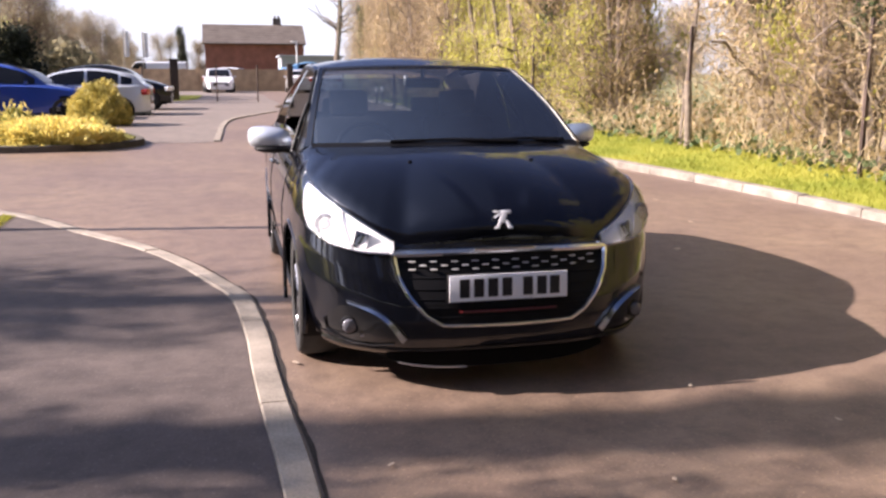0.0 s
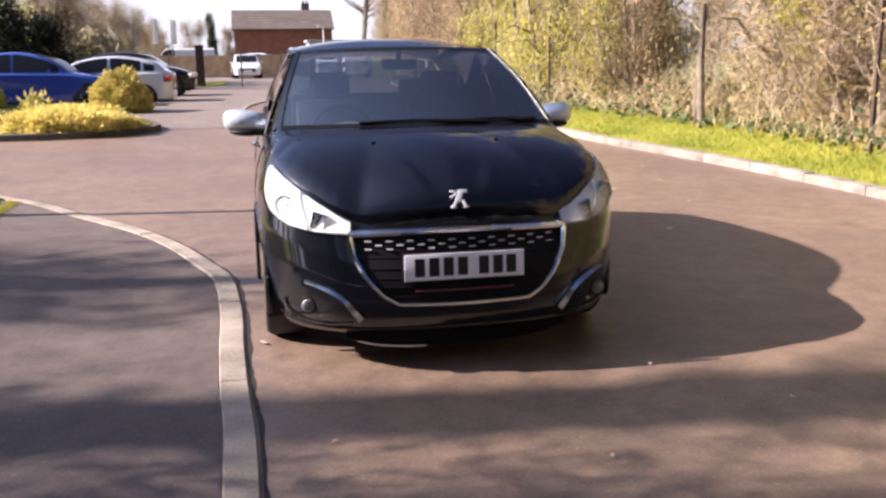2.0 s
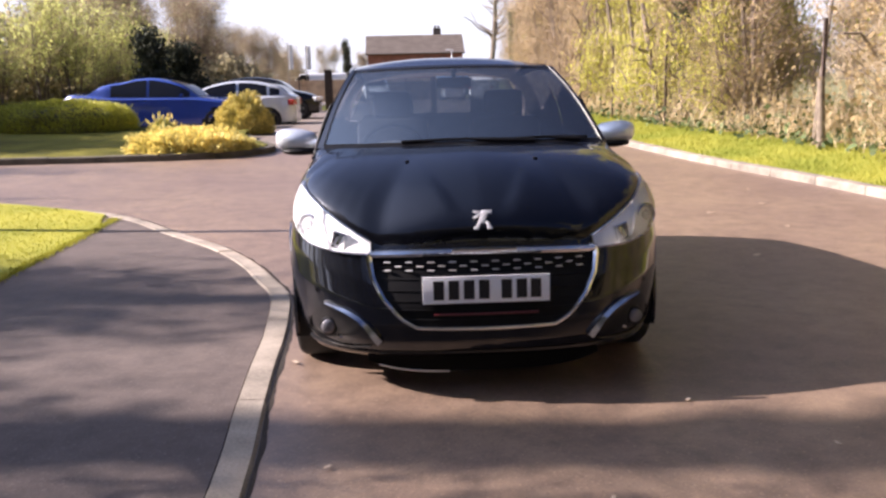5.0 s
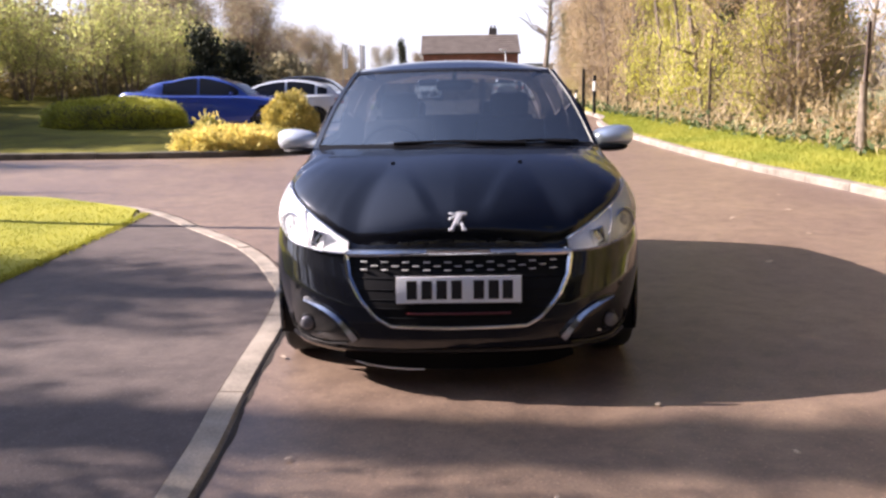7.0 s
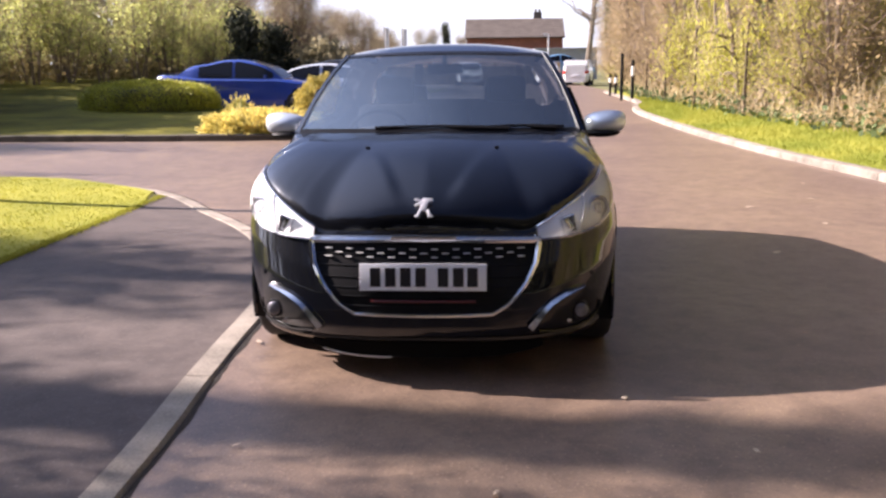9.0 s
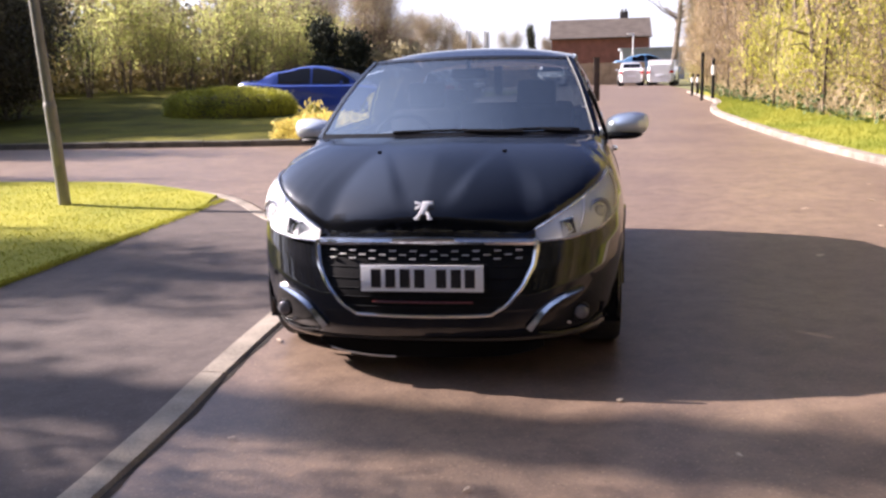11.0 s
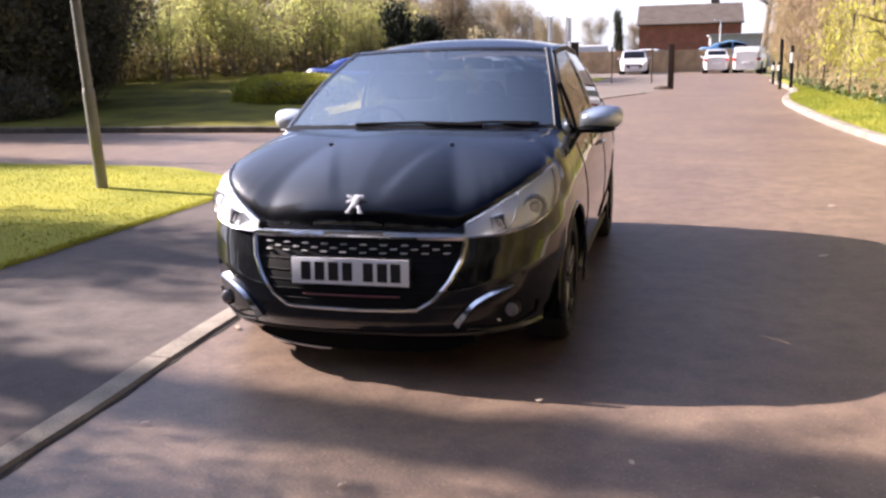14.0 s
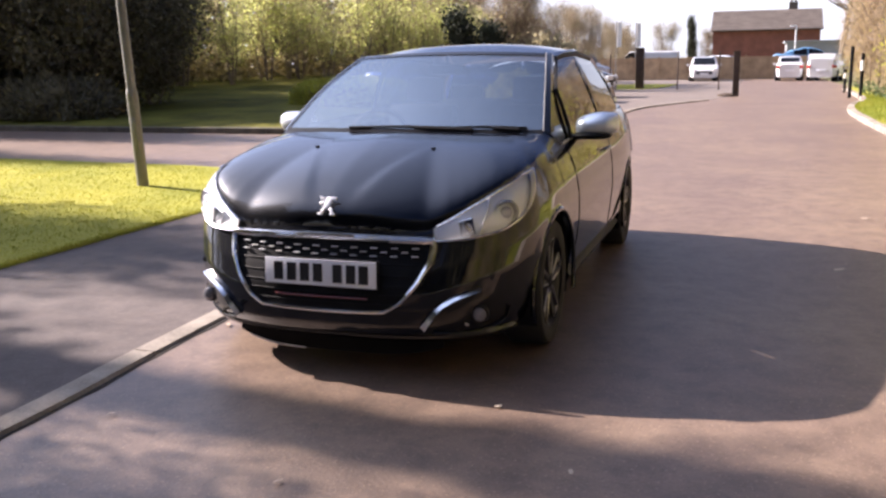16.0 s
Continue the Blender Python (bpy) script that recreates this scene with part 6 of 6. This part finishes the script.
# ---- timber fence, house, shed, far details ----
tf = thing("timber_fence", "brown closeboard timber fence across the car park", "fence")
FH = 1.45
k = 0
for i in range(9):
    x0 = -12.0 + 1.85 * i
    yb = 59.5
    bm = B()
    prof = []
    for j in range(12):
        prof += [(x0 + 0.154 * j, yb + 0.022), (x0 + 0.154 * j + 0.002, yb), (x0 + 0.154 * j + 0.146, yb), (x0 + 0.154 * j + 0.148, yb + 0.022)]
    rows = [[(a, b, gz(yb) + h) for a, b in prof] for h in (0, FH)]
    rows += [[(a, yb + 0.03, gz(yb) + h) for a, b in prof] for h in (FH, 0)]
    grid(bm, rows)
    part("panel", bm, M_FENCE, tf, smooth=False)
    bm = B()
    box(bm, x0, yb - 0.03, gz(yb) + FH / 2 + 0.04, 0.1, 0.1, FH + 0.1)
    part("post", bm, M_FENCE, tf, smooth=False)
house = thing("house", "red brick house with a brown tiled roof", "house")
hx0, hx1, hy0, hy1, he, hr = -3.05, 7.65, 100.0, 108.0, 4.45, 6.65
bm = B()
box(bm, (hx0 + hx1) / 2, (hy0 + hy1) / 2, he / 2, hx1 - hx0, hy1 - hy0, he)
part("wall", bm, M_BRICK, house, smooth=False)
bm = B()
for x in (hx0 + 0.01, hx1 - 0.01):
    f = [bm.verts.new(p) for p in ((x, hy0, he), (x, hy1, he), (x, (hy0 + hy1) / 2, hr - 0.1))]
    bm.faces.new(f)
part("gable", bm, M_BRICK, house, smooth=False)
bm = B()
ym = (hy0 + hy1) / 2
prof = []
for yb in (hy0 - 0.35, hy1 + 0.35):
    side = []
    for j in range(9):
        for t0, dz in ((j / 9, 0.035), ((j + 1) / 9, 0.0)):
            side.append((yb + (ym - yb) * t0, he - 0.1 + (hr - he + 0.1) * t0 + dz))
    prof += side if yb < ym else side[::-1]
grid(bm, [[(x, a, b) for a, b in prof] for x in (hx0 - 0.25, hx1 + 0.25)])
roof_h = part("roof", bm, M_TILE, house, smooth=False)
bm = B()
box(bm, 5.0, ym + 0.3, hr + 0.25, 0.9, 0.6, 1.0, 0.02)
cyl(bm, (4.8, ym + 0.3, hr + 0.7), (4.8, ym + 0.3, hr + 1.05), 0.12, n=10)
cyl(bm, (5.2, ym + 0.3, hr + 0.7), (5.2, ym + 0.3, hr + 1.05), 0.12, n=10)
part("chimney", bm, M_TILE, roof_h, smooth=False)
bm = B()
box(bm, (hx0 + hx1) / 2, hy0 - 0.4, he - 0.06, hx1 - hx0 + 0.5, 0.1, 0.14)
part("gutter", bm, M_WOOD, house, smooth=False)
shed = thing("flat_roofed_shed", "low grey flat-roofed shed beside the house", "shed")
bm = B()
box(bm, 6.6, 82, 1.35, 5.4, 5, 2.7)
part("wall", bm, M_GREY, shed, smooth=False)
bm = B()
box(bm, 6.6, 82, 2.78, 5.8, 5.4, 0.16, 0.02)
part("roof", bm, M_GREY, shed, smooth=False)
pole = thing("street_lamp", "thin pale street lamp pole beyond the fence", "lamp post", at=pose(4.0, 63, 0.1))
bm = B()
cyl(bm, (0, 0, 0), (0, 0, 3.4), 0.06, 0.045, 10)
part("shaft", bm, M_WHITE, pole)
bm = B()
box(bm, -0.2, 0, 3.42, 0.45, 0.12, 0.07, 0.02)
part("lantern", bm, M_WHITE, pole)
for x, y in ((-8.6, 58), (-7.3, 58.4), (-6.3, 60.5)):
    t = thing("banner_flag", "plain white upright banner on a pole", "flag", "banners", pose(x, y, gz(y)))
    bm = B()
    cyl(bm, (0, 0, 0), (0, 0, 3.9), 0.03, n=8)
    part("pole", bm, M_STEEL, t)
    bm = B()
    grid(bm, [[(0.03 + 0.32 * i / 6, 0.05 * math.sin(i), 2.2 + 1.6 * j / 8) for i in range(7)] for j in range(9)])
    bmesh.ops.solidify(bm, geom=bm.faces[:], thickness=0.004)
    part("cloth", bm, M_WHITE, t)

# ---- litter on the road ----
rnd = random.Random(5)
for x, y, s in ((2.27, 2.77, 0.05), (0.815, -0.11, 0.025), (1.198, -0.60, 0.02), (3.32, 5.22, 0.06), (2.62, 4.75, 0.05), (-0.86, 0.6, 0.03), (2.2, -0.35, 0.02), (0.3, -0.95, 0.02), (3.6, 6.3, 0.05), (1.75, -0.75, 0.02), (-0.62, -0.62, 0.02), (3.0, 3.9, 0.035)):
    bm = B()
    a = rnd.uniform(0, 6.28)
    pts = [Vector((math.cos(k * math.tau / 8) * s * rnd.uniform(0.7, 1.1), math.sin(k * math.tau / 8) * s * 0.45 * rnd.uniform(0.7, 1.1), 0.004 + 0.006 * rnd.random())) for k in range(8)]
    f = bm.faces.new([bm.verts.new(p) for p in pts])
    bmesh.ops.solidify(bm, geom=[f], thickness=0.003)
    ob = link("pale_leaf", bm, M_LITTER, smooth=False)
    ob.matrix_world = pose(x, y, gz(y) + 0.004, 0, 0, math.degrees(a))
    tagged(ob, "pale dry scrap of leaf lying on the tarmac", "litter", "litter on the road")

# ---- trees that stand out of view: beside the lawn and behind the camera ----
shade = [
    tree("shade_tree", "bare spreading tree beside the lawn", 71, 8.4, 2.3, 2, 100, 2600, M_LEAF_B, 0.07, 8000, M_TWIG, 0.35, 0.60, 0.3, group="trees beside the lawn"),
    tree("shade_tree", "bare slender tree beside the lawn", 72, 9.5, 1.8, 1, 45, 0, M_LEAF_B, 0.09, 600, M_TWIG, 0.4, 0.3, 0.3, group="trees beside the lawn", girth=0.03),
]
poplar = tree("poplar_tree", "tall straight bare tree beside the lawn", 73, 17, 1.6, 1, 40, 0, M_LEAF_B, 0.09, 1500, M_TWIG, 0.4, 0.35, 0.3, group="trees beside the lawn", girth=0.024, ivy=9000, ivy_jit=0.12)
poplar.matrix_world = pose(-13.8, 1.10, -0.02)
crown = tree("shade_tree", "tall bare tree with a high crown beside the lawn", 74, 15, 1.5, 1, 90, 2000, M_LEAF_B, 0.09, 6000, M_TWIG, 0.4, 0.70, 0.3, group="trees beside the lawn", girth=0.010)
crown.matrix_world = pose(-15.5, 0.25, -0.02)
copy_thing(crown, pose(-17.4, -0.4, -0.02, 0, 0, 170) @ Matrix.Diagonal((0.8, 0.8, 1, 1)))
for x, y, k, h, a in ((-20.5, 8.6, 0.55, 1.95, 10), (-21.0, 12.2, 0.5, 2.0, 100)):
    copy_thing(dark, pose(x, y, -0.05, 0, 0, a) @ Matrix.Diagonal((k, k, h, 1)))
spots = ((-13.2, 2.7, 1.0, 10), (-13.5, -2.6, 1.1, 120), (-11, -4.0, 1.1, 75), (-15.6, -0.9, 1.15, 140), (-12.2, -1.2, 0.9, 33), (-13.0, 0.3, 0.95, 15), (-15, -5.2, 1.2, 310), (-16.5, 3.9, 1.1, 30), (-10, -6.0, 1.2, 90), (-10.6, -0.7, 0.8, 200), (-8.6, -0.9, 0.72, 250), (-6.6, -1.0, 0.6, 320))
for i, (x, y, s, a) in enumerate(spots):
    m = pose(x, y, 0.05, 0, 0, a) @ Matrix.Diagonal((s, s, s, 1))
    if i < 2:
        shade[i].matrix_world = m
    else:
        copy_thing(shade[0 if 3 <= i <= 5 or i > 8 else i % 2], m)
# more unseen trees, added to block low sky light from left and behind
for k, (x, y) in enumerate(((-9.5, -5.6), (-12.5, -7.0), (-8.5, -8.8), (-15.5, -6.0), (-12, -10.5), (-8, -12), (-17, -10), (-19, -3.5), (-20.5, 1.0), (-21, 5.0))):
    copy_thing(proto[k % 3], pose(x, y, -0.05, 0, 0, 41 * k) @ Matrix.Diagonal((1.5, 1.5, 1.7, 1)))
for x, y, a in ((-10.5, -4.9, 15), (-14.5, -5.4, 130), (-11.5, -8.6, 230)):
    copy_thing(dark, pose(x, y, -0.05, 0, 0, a) @ Matrix.Diagonal((1.35, 1.35, 2.3, 1)))
# invented evergreen row behind the camera: cuts sky fill, darkens the bumper's reflections
for k in range(12):
    x = -10 + 2.3 * k
    copy_thing(dark, pose(x, -12.5 + 1.5 * math.sin(k * 2.1), -0.05, 0, 0, 77 * k) @ Matrix.Diagonal((1.5, 1.5, 1.7, 1)))
